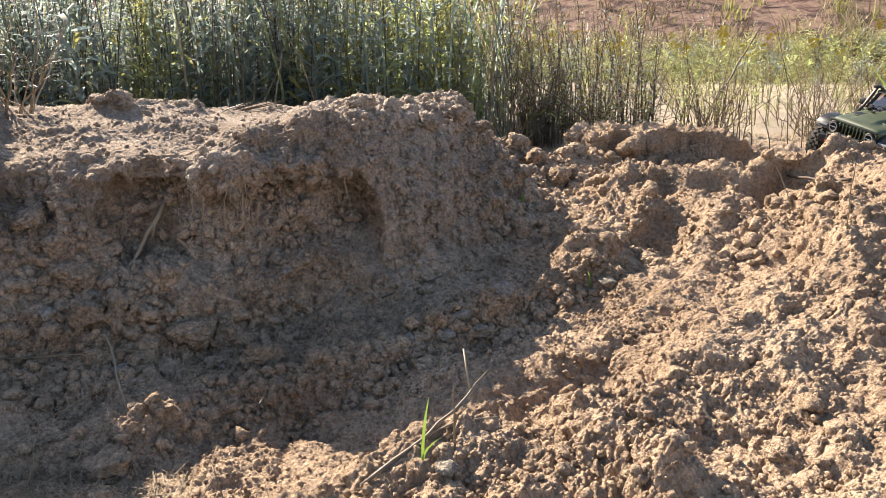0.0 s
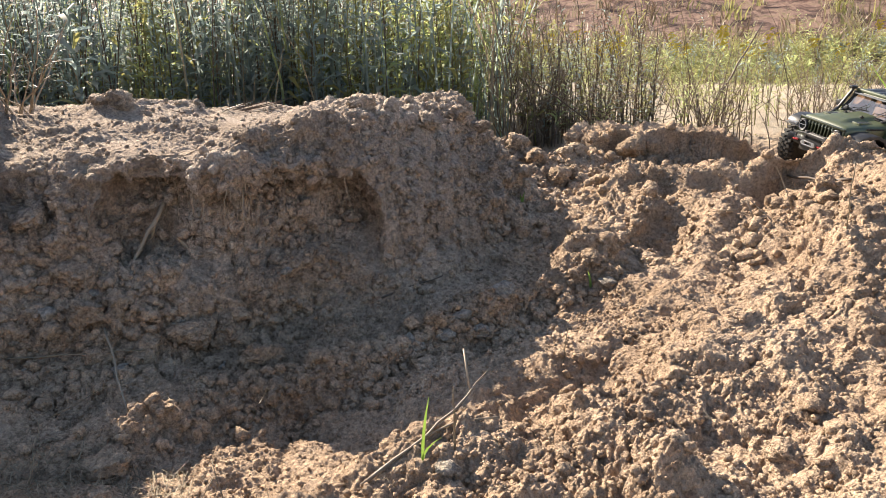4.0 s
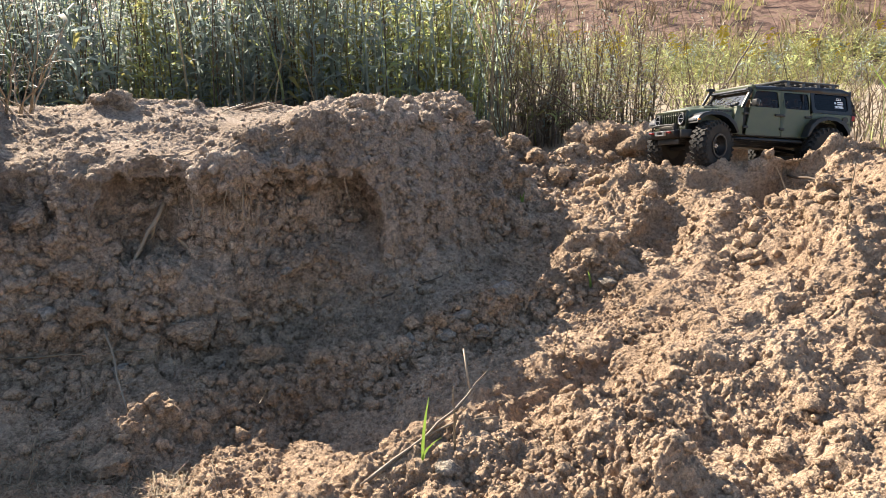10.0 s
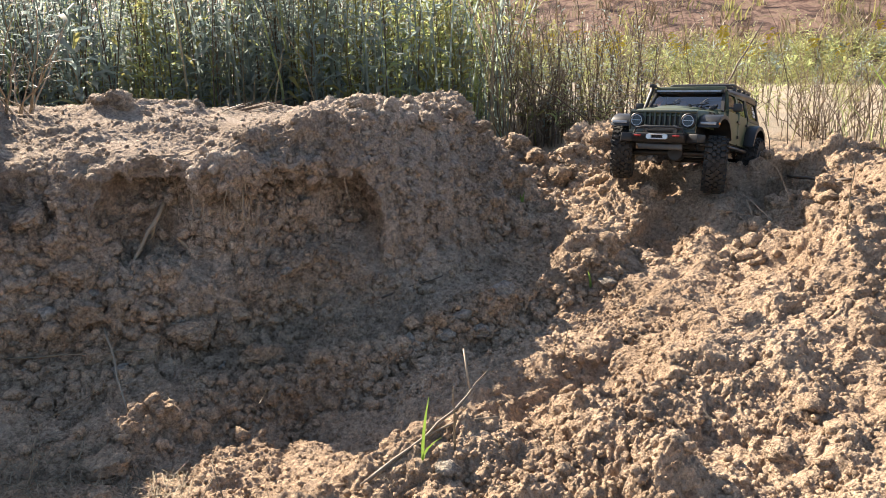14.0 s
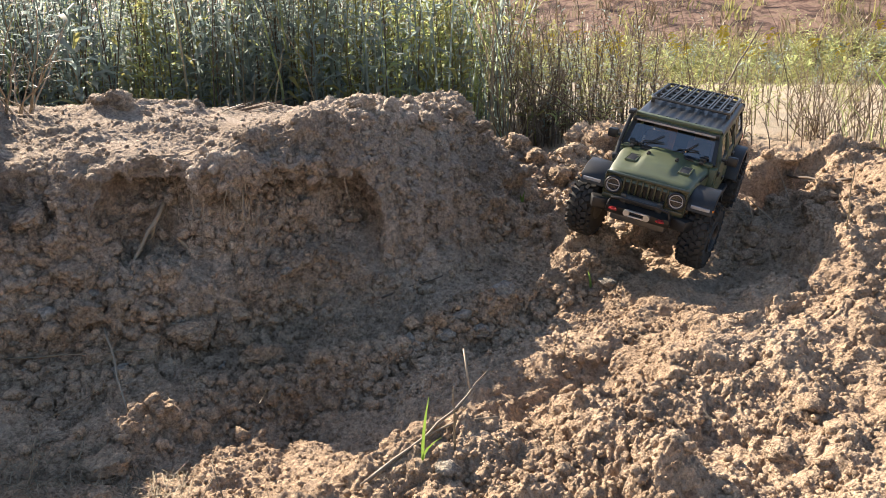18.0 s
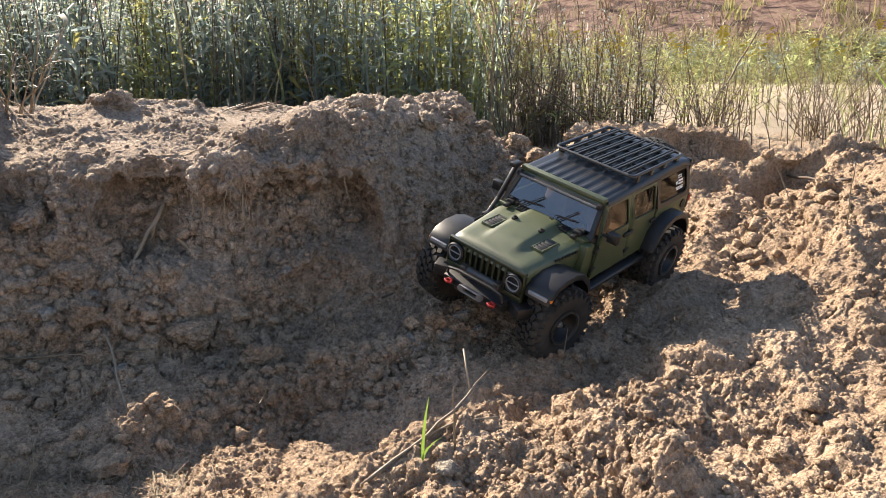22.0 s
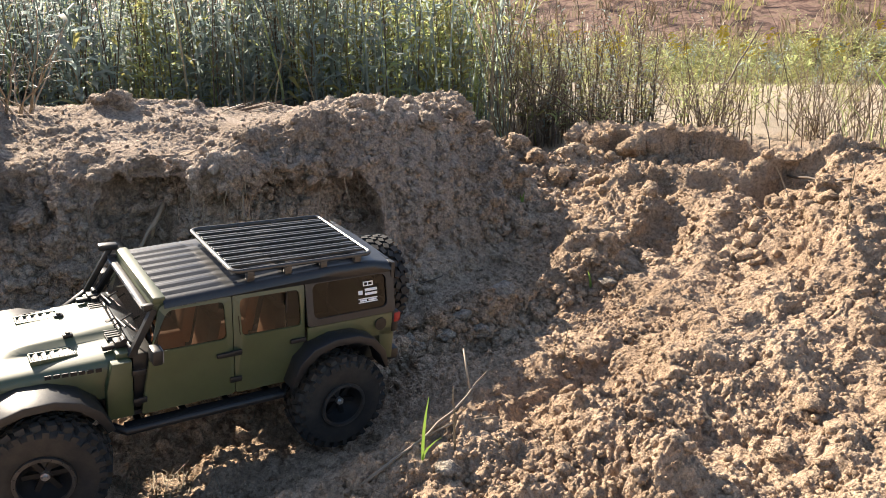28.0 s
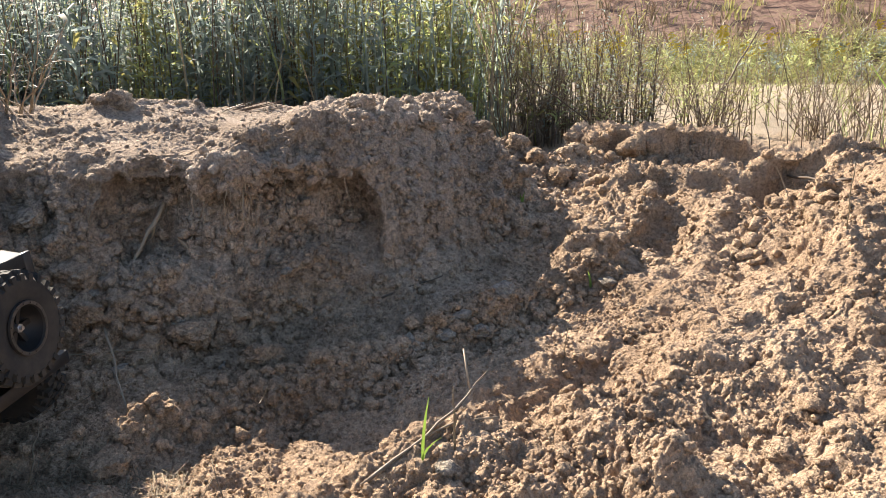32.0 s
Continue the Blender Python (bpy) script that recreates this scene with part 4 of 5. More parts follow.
# dry straws strewn about
s = Sward()
for k in range(420):
    if k % 3 == 0:
        x, z = rg.uniform(-0.65, 0.2), rg.uniform(0.07, 0.36)
        p_ = np.array(on_face(x, z)[0]) + np.array([0, -0.003, 0])
    else:
        y = 0.6 * 3.4 ** rg.random()
        x = rg.uniform(-0.6, 0.66) * y
        p_ = np.array(on_ground(x, y)[0]) + np.array([0, 0, 0.002])
    a = rg.random() * 6.28
    d_ = np.array([math.cos(a), math.sin(a), rg.uniform(-0.3, 0.6)]) * rg.uniform(0.008, 0.035)
    s.stem([p_ - d_ / 2, p_ + np.array([0, 0, 0.002]), p_ + d_ / 2], 0.0005, 0.0004, 0)
for k in range(320):
    x, y = rg.uniform(-0.5, -0.27), rg.uniform(0.66, 0.8)
    p_ = np.array(on_ground(x, y)[0])
    a = rg.random() * 6.28
    d_ = np.array([math.cos(a), math.sin(a), rg.uniform(-0.1, 0.4)]) * rg.uniform(0.015, 0.06)
    s.stem([p_ - d_ / 2, p_ + np.array([0, 0, 0.006]), p_ + d_ / 2], 0.0008, 0.0004, 0)
s.done("strewn_straw", [STRAW], "bits of dry straw strewn over the soil", "straw")


# dry bush on the bank, dry reeds and stalks on the plain
def bush(name, x, y, tall, count, seed, materials, spread, label, category, z=None):
    """A clump whose stems are parts of it."""
    rr_ = random.Random(seed)
    base = Vector((x, y, plain_z(x, y))) if z is None else ground_pt(x, y, -0.01)
    clump = tagged(new(name), label, category)
    clump.matrix_world = Matrix.Translation(base)
    for i in range(count):
        bm = bmesh.new()
        q = Vector((rr_.uniform(-1, 1), rr_.uniform(-1, 1), 0)) * spread * 0.5
        way = Vector((rr_.uniform(-1, 1) * spread * 2.2, rr_.uniform(-1, 1) * spread * 2, tall * rr_.uniform(0.45, 1.0)))
        line = [q + way * f + Vector((rr_.uniform(-1, 1), rr_.uniform(-1, 1), rr_.uniform(-1, 1))) * tall * 0.03 * (f > 0) for f in (0, 0.2, 0.4, 0.6, 0.8, 1)]
        tube_of(bm, line, 0.0021, 0.0007, 5)
        for j in range(3):
            f = rr_.randint(2, 4)
            o_ = line[f]
            side = Vector((rr_.uniform(-1, 1), rr_.uniform(-1, 1), rr_.uniform(-0.1, 0.8))).normalized() * tall * rr_.uniform(0.08, 0.22)
            tube_of(bm, [o_, o_ + side * 0.5 + Vector((0, 0, 0.004)), o_ + side], 0.0011, 0.0005, 4)
        me_ = bpy.data.meshes.new("stem")
        bm.to_mesh(me_)
        bm.free()
        me_.materials.append(materials[i % len(materials)])
        stem = new("stem", me_)
        stem.parent = clump


bush("dry_bush", -0.83, 1.52, 0.2, 16, 3, [ROOT], 0.07, "leafless dry grey-brown bush on the bank", "bush", 0)
bush("dry_tangle", -0.5, 1.72, 0.035, 14, 4, [BROWN], 0.07, "low tangle of dry stems on the bank", "dry plant", 0)
bush("dry_tangle", -0.72, 1.8, 0.04, 10, 5, [BROWN], 0.05, "low tangle of dry stems on the bank", "dry plant", 0)
bush("dry_reed_clump", 0.26, 2.75, 0.66, 44, 6, [STRAW, TWIG, STRAW, BROWN], 0.075, "upright clump of dry brown reeds", "reeds")
bush("dry_reed_clump", 0.36, 2.8, 0.4, 20, 16, [TWIG, BROWN], 0.06, "upright clump of dark dry reeds", "reeds")
bush("dry_reed_clump", 1.02, 3.0, 0.3, 24, 7, [BROWN], 0.09, "low clump of dry brown reeds", "reeds")
bush("dry_reed_clump", 1.42, 2.95, 0.32, 34, 8, [BROWN, STRAW], 0.1, "low clump of dry straw-coloured reeds", "reeds")
bush("dry_reed_clump", 0.62, 2.9, 0.22, 22, 9, [BROWN], 0.1, "low clump of dry brown reeds", "reeds")
rod("leaning_stalk", bent((1.12, 3.4, 0.16), (1.37, 3.45, 0.62), 8, 0.008, 40), 0.006, 0.0025, BROWN, "tall brown stalk leaning over the sand", "stalk")
rod("dry_branch", bent((0.52, 2.55, 0.22), (0.27, 2.6, 0.42), 7, 0.008, 41), 0.003, 0.001, BROWN, "thin dark arching dry branch", "branch")
rod("dry_branch", bent((-0.86, 1.5, 0.36), (-0.8, 1.52, 0.56), 7, 0.004, 42), 0.0018, 0.0008, STRAW, "thin pale dry branch on the bank", "branch")


# ---- the model car ----
def plain(name, colour, rough, metal=0.0, coat=0.0, dust=0.0, bump_by=0.0, scale=60.0):
    def build(nt, b):
        n = noise_tex(nt, scale, 5.0, 0.6)
        c = mixc(nt, 1.0, colour, ramp(nt, n.outputs[0], [(0.3, (0.82, 0.82, 0.82)), (0.7, (1.15, 1.15, 1.15))]).outputs[0], 'MULTIPLY')
        if dust:
            d = noise_tex(nt, 22.0, 6.0, 0.7)
            f = ramp(nt, d.outputs[0], [(0.42, (0, 0, 0)), (0.75, (dust, dust, dust))]).outputs[0]
            c = mixc(nt, f, c, (0.36, 0.29, 0.2))
        nt.links.new(c, b.inputs["Base Color"])
        r = node(nt, "ShaderNodeMapRange", **{"To Min": rough * 0.8, "To Max": min(1.0, rough * 1.25)})
        nt.links.new(n.outputs[0], r.inputs[0])
        nt.links.new(r.outputs[0], b.inputs["Roughness"])
        b.inputs["Metallic"].default_value = metal
        b.inputs["Coat Weight"].default_value = coat
        b.inputs["Coat Roughness"].default_value = 0.12
        if bump_by:
            bump(nt, b, n.outputs[0], 0.4, bump_by)
    return mat(name, build)


def glass_mat(name, tint, gloss):
    def build(nt, b):
        t = nt.nodes.new("ShaderNodeBsdfTransparent")
        t.inputs[0].default_value = (*tint, 1)
        g = nt.nodes.new("ShaderNodeBsdfGlossy")
        g.inputs["Roughness"].default_value = 0.06
        f = node(nt, "ShaderNodeFresnel", IOR=gloss)
        m = nt.nodes.new("ShaderNodeMixShader")
        nt.links.new(f.outputs[0], m.inputs[0])
        nt.links.new(t.outputs[0], m.inputs[1])
        nt.links.new(g.outputs[0], m.inputs[2])
        nt.links.new(m.outputs[0], nt.nodes["Material Output"].inputs["Surface"])
    return mat(name, build)


GREEN = plain("olive_green_paint", (0.042, 0.056, 0.0135), 0.5, 0.0, 0.0, 0.05)
GREEN.node_tree.nodes["Principled BSDF"].inputs["Specular IOR Level"].default_value = 1.0
BLACK = plain("black_plastic", (0.009, 0.009, 0.01), 0.45, dust=0.04, scale=200.0, bump_by=0.0003)
ROOFING = plain("dark_textured_hardtop", (0.015, 0.0155, 0.017), 0.36, dust=0.03, scale=300.0, bump_by=0.0004)
RACKING = plain("satin_black_metal", (0.015, 0.015, 0.0155), 0.4, 0.0, dust=0.05)
RACKING.node_tree.nodes["Principled BSDF"].inputs["Specular IOR Level"].default_value = 0.8
RUBBER = plain("dusty_black_rubber", (0.014, 0.0137, 0.0135), 0.8, dust=0.12, scale=120.0, bump_by=0.0006)
SILVER = plain("dull_silver", (0.55, 0.55, 0.56), 0.32, 0.9)
GRILLE = plain("dark_green_plastic", (0.02, 0.025, 0.01), 0.35, coat=0.3)
LENS = plain("pale_clear_lens", (0.3, 0.31, 0.33), 0.15, 0.3)
RED = plain("red_lacquer", (0.28, 0.015, 0.015), 0.4)
AMBER = plain("amber_lens", (0.7, 0.22, 0.03), 0.25)
WHITE = plain("white_sticker", (0.75, 0.75, 0.75), 0.5)
TAN = plain("tan_upholstery", (0.42, 0.25, 0.15), 0.7)
GLASS = glass_mat("smoked_clear_plastic", (0.19, 0.175, 0.165), 1.45)
DARK_GLASS = glass_mat("dark_smoked_plastic", (0.06, 0.055, 0.055), 1.45)
SCREEN = glass_mat("clear_windscreen", (0.4, 0.43, 0.47), 2.7)


def part(name, bm, material, parent, label="", flat=False):
    """One mesh object under a thing or under a part."""
    bmesh.ops.recalc_face_normals(bm, faces=bm.faces)
    me = bpy.data.meshes.new(name)
    bm.to_mesh(me)
    bm.free()
    me.materials.append(material)
    if not flat:
        me.shade_smooth()
        me.set_sharp_from_angle(angle=radians(38))
    ob = new(name, me)
    ob.parent = parent
    if label:
        tagged(ob, label)
    return ob


def box(bm, x0, x1, y0, y1, z0, z1, bev=0.0, turn=None):
    m = Matrix.LocRotScale(((x0 + x1) / 2, (y0 + y1) / 2, (z0 + z1) / 2), turn, (abs(x1 - x0), abs(y1 - y0), abs(z1 - z0)))
    made = bmesh.ops.create_cube(bm, size=1, matrix=m)["verts"]
    if bev:
        edges = {e for v in made for e in v.link_edges}
        bmesh.ops.bevel(bm, geom=list(edges), offset=bev, segments=2, profile=0.5, affect='EDGES')
    return bm


def prism(bm, poly, y0, y1, bev=0.0):
    """A plate with an outline in x and z, from y0 to y1."""
    a = [bm.verts.new((x, y0, z)) for x, z in poly]
    b = [bm.verts.new((x, y1, z)) for x, z in poly]
    faces = [bm.faces.new(a), bm.faces.new(b[::-1])]
    for i in range(len(poly)):
        j = (i + 1) % len(poly)
        faces.append(bm.faces.new((a[j], a[i], b[i], b[j])))
    if bev:
        edges = {e for f in faces[:2] for e in f.edges}
        bmesh.ops.bevel(bm, geom=list(edges), offset=bev, segments=2, profile=0.5, affect='EDGES')
    return bm


def tube(bm, path, radius, sides=8, tip=None):
    """A round rod along a path; tip: the radius at its end."""
    path = [Vector(q) for q in path]
    rings = []
    for i, q in enumerate(path):
        way = (path[min(i + 1, len(path) - 1)] - path[max(i - 1, 0)]).normalized()
        side = way.cross(Vector((0.3, 0.2, 1)) if abs(way.z) < 0.9 else Vector((1, 0.1, 0))).normalized()
        up = side.cross(way)
        r = radius if tip is None else radius + (tip - radius) * i / (len(path) - 1)
        rings.append([bm.verts.new(q + r * (math.cos(a) * side + math.sin(a) * up)) for a in (2 * math.pi * k / sides for k in range(sides))])
    for a, b in zip(rings, rings[1:]):
        for k in range(sides):
            bm.faces.new((a[k], a[(k + 1) % sides], b[(k + 1) % sides], b[k]))
    bm.faces.new(rings[0][::-1])
    bm.faces.new(rings[-1])
    return bm


def lathe(bm, profile, sides=32, axis="y"):
    """A closed profile of (radius, offset) turned round an axis."""
    rings = []
    for k in range(sides):
        a = 2 * math.pi * k / sides
        c, s = math.cos(a), math.sin(a)
        rings.append([bm.verts.new((r * c, o, r * s) if axis == "y" else (o, r * c, r * s)) for r, o in profile])
    n = len(profile)
    for k in range(sides):
        p0, p1 = rings[k], rings[(k + 1) % sides]
        for i in range(n):
            j = (i + 1) % n
            bm.faces.new((p0[i], p0[j], p1[j], p1[i]))
    return bm


def disc(bm, cx, cy, cz, r, depth, axis="y", sides=24):
    turn = {"y": Euler((radians(90), 0, 0)), "x": Euler((0, radians(90), 0)), "z": Euler((0, 0, 0))}[axis]
    bmesh.ops.create_cone(bm, cap_ends=True, segments=sides, radius1=r, radius2=r, depth=depth, matrix=Matrix.LocRotScale((cx, cy, cz), turn, None))
    return bm


car = tagged(new("model_car"), "olive green radio-controlled off-road model car with roof rack", "toy car")


# wheels: a tyre with lugs, a dark rim, a pale clamp ring and a nut
def make_wheel(y_out):
    """A wheel about its own hub; y_out: +1 where the outer face looks to +y."""
    w = new("wheel")
    w.parent = car
    R, half = WHEEL_R, 0.021
    bm = bmesh.new()
    lathe(bm, [(0.0255, -half + 0.003), (0.034, -half), (0.047, -half), (0.0515, -half + 0.005), (0.053, -0.006), (0.053, 0.006),
               (0.0515, half - 0.005), (0.047, half), (0.034, half), (0.0255, half - 0.003)], 48)
    part("tyre", bm, RUBBER, w, "chunky black rubber tyre")
    bm = bmesh.new()
    for k in range(26):
        for row, off in ((-0.0125, 0.0), (-0.0042, 0.5), (0.0042, 0.0), (0.0125, 0.5)):
            a = 2 * math.pi * (k + off) / 26
            wide = 0.0085 if abs(row) > 0.01 else 0.0066
            m = Matrix.Rotation(-a, 4, 'Y') @ Matrix.Translation((0.0538, row, 0)) @ Matrix.Rotation(0.35 if off else -0.35, 4, 'X')
            lug = bmesh.ops.create_cube(bm, size=1, matrix=m @ Matrix.Diagonal((0.0064, wide, 0.0082, 1)))["verts"]
            for v in lug:
                r = math.hypot(v.co.x, v.co.z)
                if r > 0.0545:
                    v.co.y *= 0.94
        for side in (-1, 1):
            a = 2 * math.pi * (k + 0.25) / 26
            m = Matrix.Rotation(-a, 4, 'Y') @ Matrix.Translation((0.0495, side * (half - 0.0012), 0))
            bmesh.ops.create_cube(bm, size=1, matrix=m @ Matrix.Diagonal((0.0075, 0.004, 0.0055, 1)))
    tagged(part("tread", bm, RUBBER, w, "dusty rubber lugs"), kind="stuff")
    bm = bmesh.new()
    o = y_out
    lathe(bm, [(0.0, o * 0.004), (0.006, o * 0.005), (0.014, o * 0.001), (0.021, o * 0.009), (0.0235, o * 0.0195), (0.0255, o * 0.019), (0.0255, -o * 0.018), (0.0, -o * 0.018)], 32)
    for k in range(6):
        a = 2 * math.pi * k / 6
        m = Matrix.Rotation(a, 4, 'Y') @ Matrix.Translation((0.0125, o * 0.005, 0))
        bmesh.ops.create_cube(bm, size=1, matrix=m @ Matrix.Diagonal((0.019, 0.006, 0.0048, 1)))
    part("rim", bm, BLACK, w, "black spoked rim")
    bm = bmesh.new()
    lathe(bm, [(0.0228, o * 0.0195), (0.0268, o * 0.0195), (0.0266, o * 0.0222), (0.0232, o * 0.0222)], 40)
    for k in range(16):
        a = 2 * math.pi * k / 16
        disc(bm, 0.0249 * math.cos(a), o * 0.0225, 0.0249 * math.sin(a), 0.0009, 0.0012, "y", 6)
    part("clamp_ring", bm, plain_grey, w, "grey bolted clamp ring")
    bm = bmesh.new()
    disc(bm, 0, o * 0.009, 0, 0.0045, 0.006, "y", 6)
    disc(bm, 0, o * 0.0125, 0, 0.0022, 0.005, "y", 10)
    part("hub_nut", bm, SILVER, w, "silver hub nut")
    return w


plain_grey = plain("worn_grey_metal", (0.09, 0.085, 0.08), 0.4, 0.6)
WHEELS = []
for wx in (WHEEL_X, -WHEEL_X):
    for wy in (WHEEL_Y, -WHEEL_Y):
        w = make_wheel(1 if wy > 0 else -1)
        w.matrix_basis = pose(wx, wy, WHEEL_R)
        WHEELS.append((w, wx, wy))
spare = make_wheel(1)
spare.name = "spare_wheel"
spare.matrix_basis = pose(-0.2465, 0, 0.15, 0, 0, 90)


# bonnet with a raised middle
def hood_width(x):
    return 0.0665 + (0.202 - x) / 0.132 * 0.0125


def hood_top(x, y):
    z = 0.1425 + 0.0105 * (0.202 - x) / 0.132
    z += 0.0058 * float(smooth(np.array((0.034 - abs(y)) / 0.01))) * float(smooth(np.array((0.188 - x) / 0.04)))
    z -= 0.004 * (abs(y) / 0.075) ** 2
    if x > 0.186:
        z -= 0.016 - math.sqrt(max(0, 0.016 ** 2 - (x - 0.186) ** 2))
    return z


bm = bmesh.new()
rings = []
for i in range(23):
    x = 0.202 - 0.132 * i / 22
    wd, row = hood_width(x), []
    for j in range(-17, 18):
        s = abs(j) / 17
        sg = 1 if j >= 0 else -1
        if s <= 0.7:
            y = (wd - 0.01) * s / 0.7
            row.append((x, sg * y, hood_top(x, y)))
        elif s <= 0.88:
            a = (s - 0.7) / 0.18 * math.pi / 2
            row.append((x, sg * (wd - 0.01 + 0.01 * math.sin(a)), hood_top(x, wd) - 0.01 * (1 - math.cos(a))))
        else:
            k = (s - 0.88) / 0.12
            z = hood_top(x, wd) - 0.01
            row.append((x, sg * wd, z + (0.108 - z) * k))
    rings.append([bm.verts.new(v) for v in row])
for a, b in zip(rings, rings[1:]):
    for k in range(len(a) - 1):
        bm.faces.new((a[k], b[k], b[k + 1], a[k + 1]))
part("bonnet", bm, GREEN, car, "olive green bonnet with a raised middle")

for sg in (1, -1):
    # bonnet vents, each a rim and dark louvres
    bm = bmesh.new()
    cx, cy = 0.13, sg * 0.0445
    top = 0.1478
    for x0, x1, y0, y1 in ((-0.0205, 0.0205, -0.0095, -0.0075), (-0.0205, 0.0205, 0.0075, 0.0095), (-0.0205, -0.0185, -0.0075, 0.0075), (0.0185, 0.0205, -0.0075, 0.0075)):
        box(bm, cx + x0, cx + x1, cy + y0, cy + y1, top - 0.006, top + 0.0012, 0.0007)
    vent = part("bonnet_vent", bm, GREEN, car, "bonnet vent with dark louvres")
    bm = bmesh.new()
    box(bm, cx - 0.0185, cx + 0.0185, cy - 0.0075, cy + 0.0075, top - 0.006, top - 0.001)
    for k in range(5):
        box(bm, cx - 0.0145 + k * 0.0073 - 0.0026, cx - 0.0145 + k * 0.0073 + 0.002, cy - 0.0075, cy + 0.0075, top - 0.0015, top + 0.0006, 0.0004, Euler((0, radians(18), 0)))
    part("louvres", bm, BLACK, vent)
    bm = bmesh.new()
    box(bm, 0.108, 0.117, sg * 0.024 - 0.003, sg * 0.024 + 0.003, 0.1535, 0.1575, 0.001)
    disc(bm, 0.1125, sg * 0.024, 0.158, 0.0022, 0.003, "z", 10)
    part("bonnet_latch", bm, BLACK, car, "black bonnet catch")
    bm = bmesh.new()
    box(bm, 0.073, 0.089, sg * 0.06 - 0.0035, sg * 0.06 + 0.0035, 0.1512, 0.156, 0.001)
    box(bm, 0.068, 0.078, sg * 0.06 - 0.006, sg * 0.06 + 0.006, 0.153, 0.16, 0.001)
    disc(bm, 0.07, sg * 0.064, 0.1605, 0.003, 0.008, "y", 10)
    part("bonnet_hinge", bm, BLACK, car, "black bonnet hinge")
    # fender lamps, flares and inner arches
    arch = [(0.199, 0.106), (0.197, 0.118), (0.186, 0.1275), (0.166, 0.1335), (0.14, 0.134), (0.118, 0.127), (0.1, 0.112), (0.09, 0.09)]
    inner = [(0.0975, 0.088), (0.105, 0.107), (0.121, 0.121), (0.14, 0.1278), (0.165, 0.1275), (0.183, 0.122), (0.1915, 0.1145), (0.1935, 0.106)]
    bm = bmesh.new()
    prism(bm, arch + inner, sg * 0.066, sg * 0.109, 0.0018)
    flare = part("front_flare", bm, BLACK, car, "wide black plastic front flare")
    bm = bmesh.new()
    box(bm, 0.196, 0.2005, sg * 0.074, sg * 0.104, 0.111, 0.1165, 0.001, None)
    part("fender_lamp", bm, LENS, flare, "pale strip lamp")
    bm = bmesh.new()
    box(bm, 0.1915, 0.1975, sg * 0.1055, sg * 0.1096, 0.1115, 0.1155, 0.0008)
    part("side_marker", bm, AMBER, flare, "amber side marker")
    bm = bmesh.new()
    arch = [(-0.088, 0.09), (-0.098, 0.117), (-0.114, 0.1315), (-0.14, 0.139), (-0.168, 0.138), (-0.19, 0.129), (-0.204, 0.112), (-0.21, 0.09)]
    inner = [(-0.203, 0.09), (-0.1975, 0.11), (-0.185, 0.1235), (-0.166, 0.1315), (-0.141, 0.1325), (-0.118, 0.1255), (-0.1045, 0.113), (-0.095, 0.09)]
    prism(bm, arch + inner, sg * 0.083, sg * 0.111, 0.0018)
    part("rear_flare", bm, BLACK, car, "wide black plastic rear flare")
    bm = bmesh.new()
    prism(bm, [(0.199, 0.1), (0.19, 0.128), (0.12, 0.13), (0.09, 0.1), (0.09, 0.075), (0.2, 0.075)], sg * 0.05, sg * 0.056)
    part("inner_arch", bm, BLACK, car, "black inner wheel arch")
    bm = bmesh.new()
    prism(bm, [(-0.21, 0.1), (-0.19, 0.13), (-0.115, 0.13), (-0.09, 0.1), (-0.09, 0.075), (-0.215, 0.075)], sg * 0.05, sg * 0.056)
    part("inner_arch", bm, BLACK, car, "black inner wheel arch")

# grille: a plate with seven upright slots, dark behind
bm = bmesh.new()
xg0, xg1 = 0.1965, 0.2035
box(bm, xg0, xg1, -0.067, 0.067, 0.1315, 0.1375, 0.0018)
box(bm, xg0, xg1, -0.067, 0.067, 0.09, 0.1, 0.0018)
for k in range(8):
    y = -0.0355 + k * 0.01014
    box(bm, xg0, xg1, y - 0.0018, y + 0.0018, 0.098, 0.133, 0.0008)
for sg in (1, -1):
    box(bm, xg0, xg1, sg * 0.0645, sg * 0.0675, 0.098, 0.1325, 0.001)
    box(bm, xg0 - 0.002, xg1 - 0.003, sg * 0.035, sg * 0.066, 0.098, 0.1335)
grille = part("grille", bm, GRILLE, car, "dark green grille with seven slots")
bm = bmesh.new()
box(bm, 0.19, 0.1968, -0.06, 0.06, 0.092, 0.134)
part("grille_backing", bm, BLACK, grille)
for sg in (1, -1):
    bm = bmesh.new()
    lathe(bm, [(0.0115, 0.199), (0.0145, 0.199), (0.0145, 0.2055), (0.013, 0.207), (0.0115, 0.2062)], 28, "x")
    bmesh.ops.translate(bm, verts=bm.verts, vec=(0, sg * 0.0515, 0.1172))
    lamp = part("headlight", bm, BLACK, car, "round headlight with a pale ring")
    bm = bmesh.new()
    disc(bm, 0.2025, sg * 0.0515, 0.1172, 0.0117, 0.004, "x", 24)
    part("reflector", bm, plain("dark_reflector", (0.05, 0.055, 0.06), 0.1, 0.7), lamp)
    bm = bmesh.new()
    lathe(bm, [(0.0096, 0.205), (0.0112, 0.205), (0.0112, 0.2066), (0.0096, 0.2066)], 28, "x")
    bmesh.ops.translate(bm, verts=bm.verts, vec=(0, sg * 0.0515, 0.1172))
    box(bm, 0.2048, 0.2063, sg * 0.0515 - 0.0098, sg * 0.0515 + 0.0098, 0.1165, 0.1178)
    part("lamp_ring", bm, LENS, lamp)

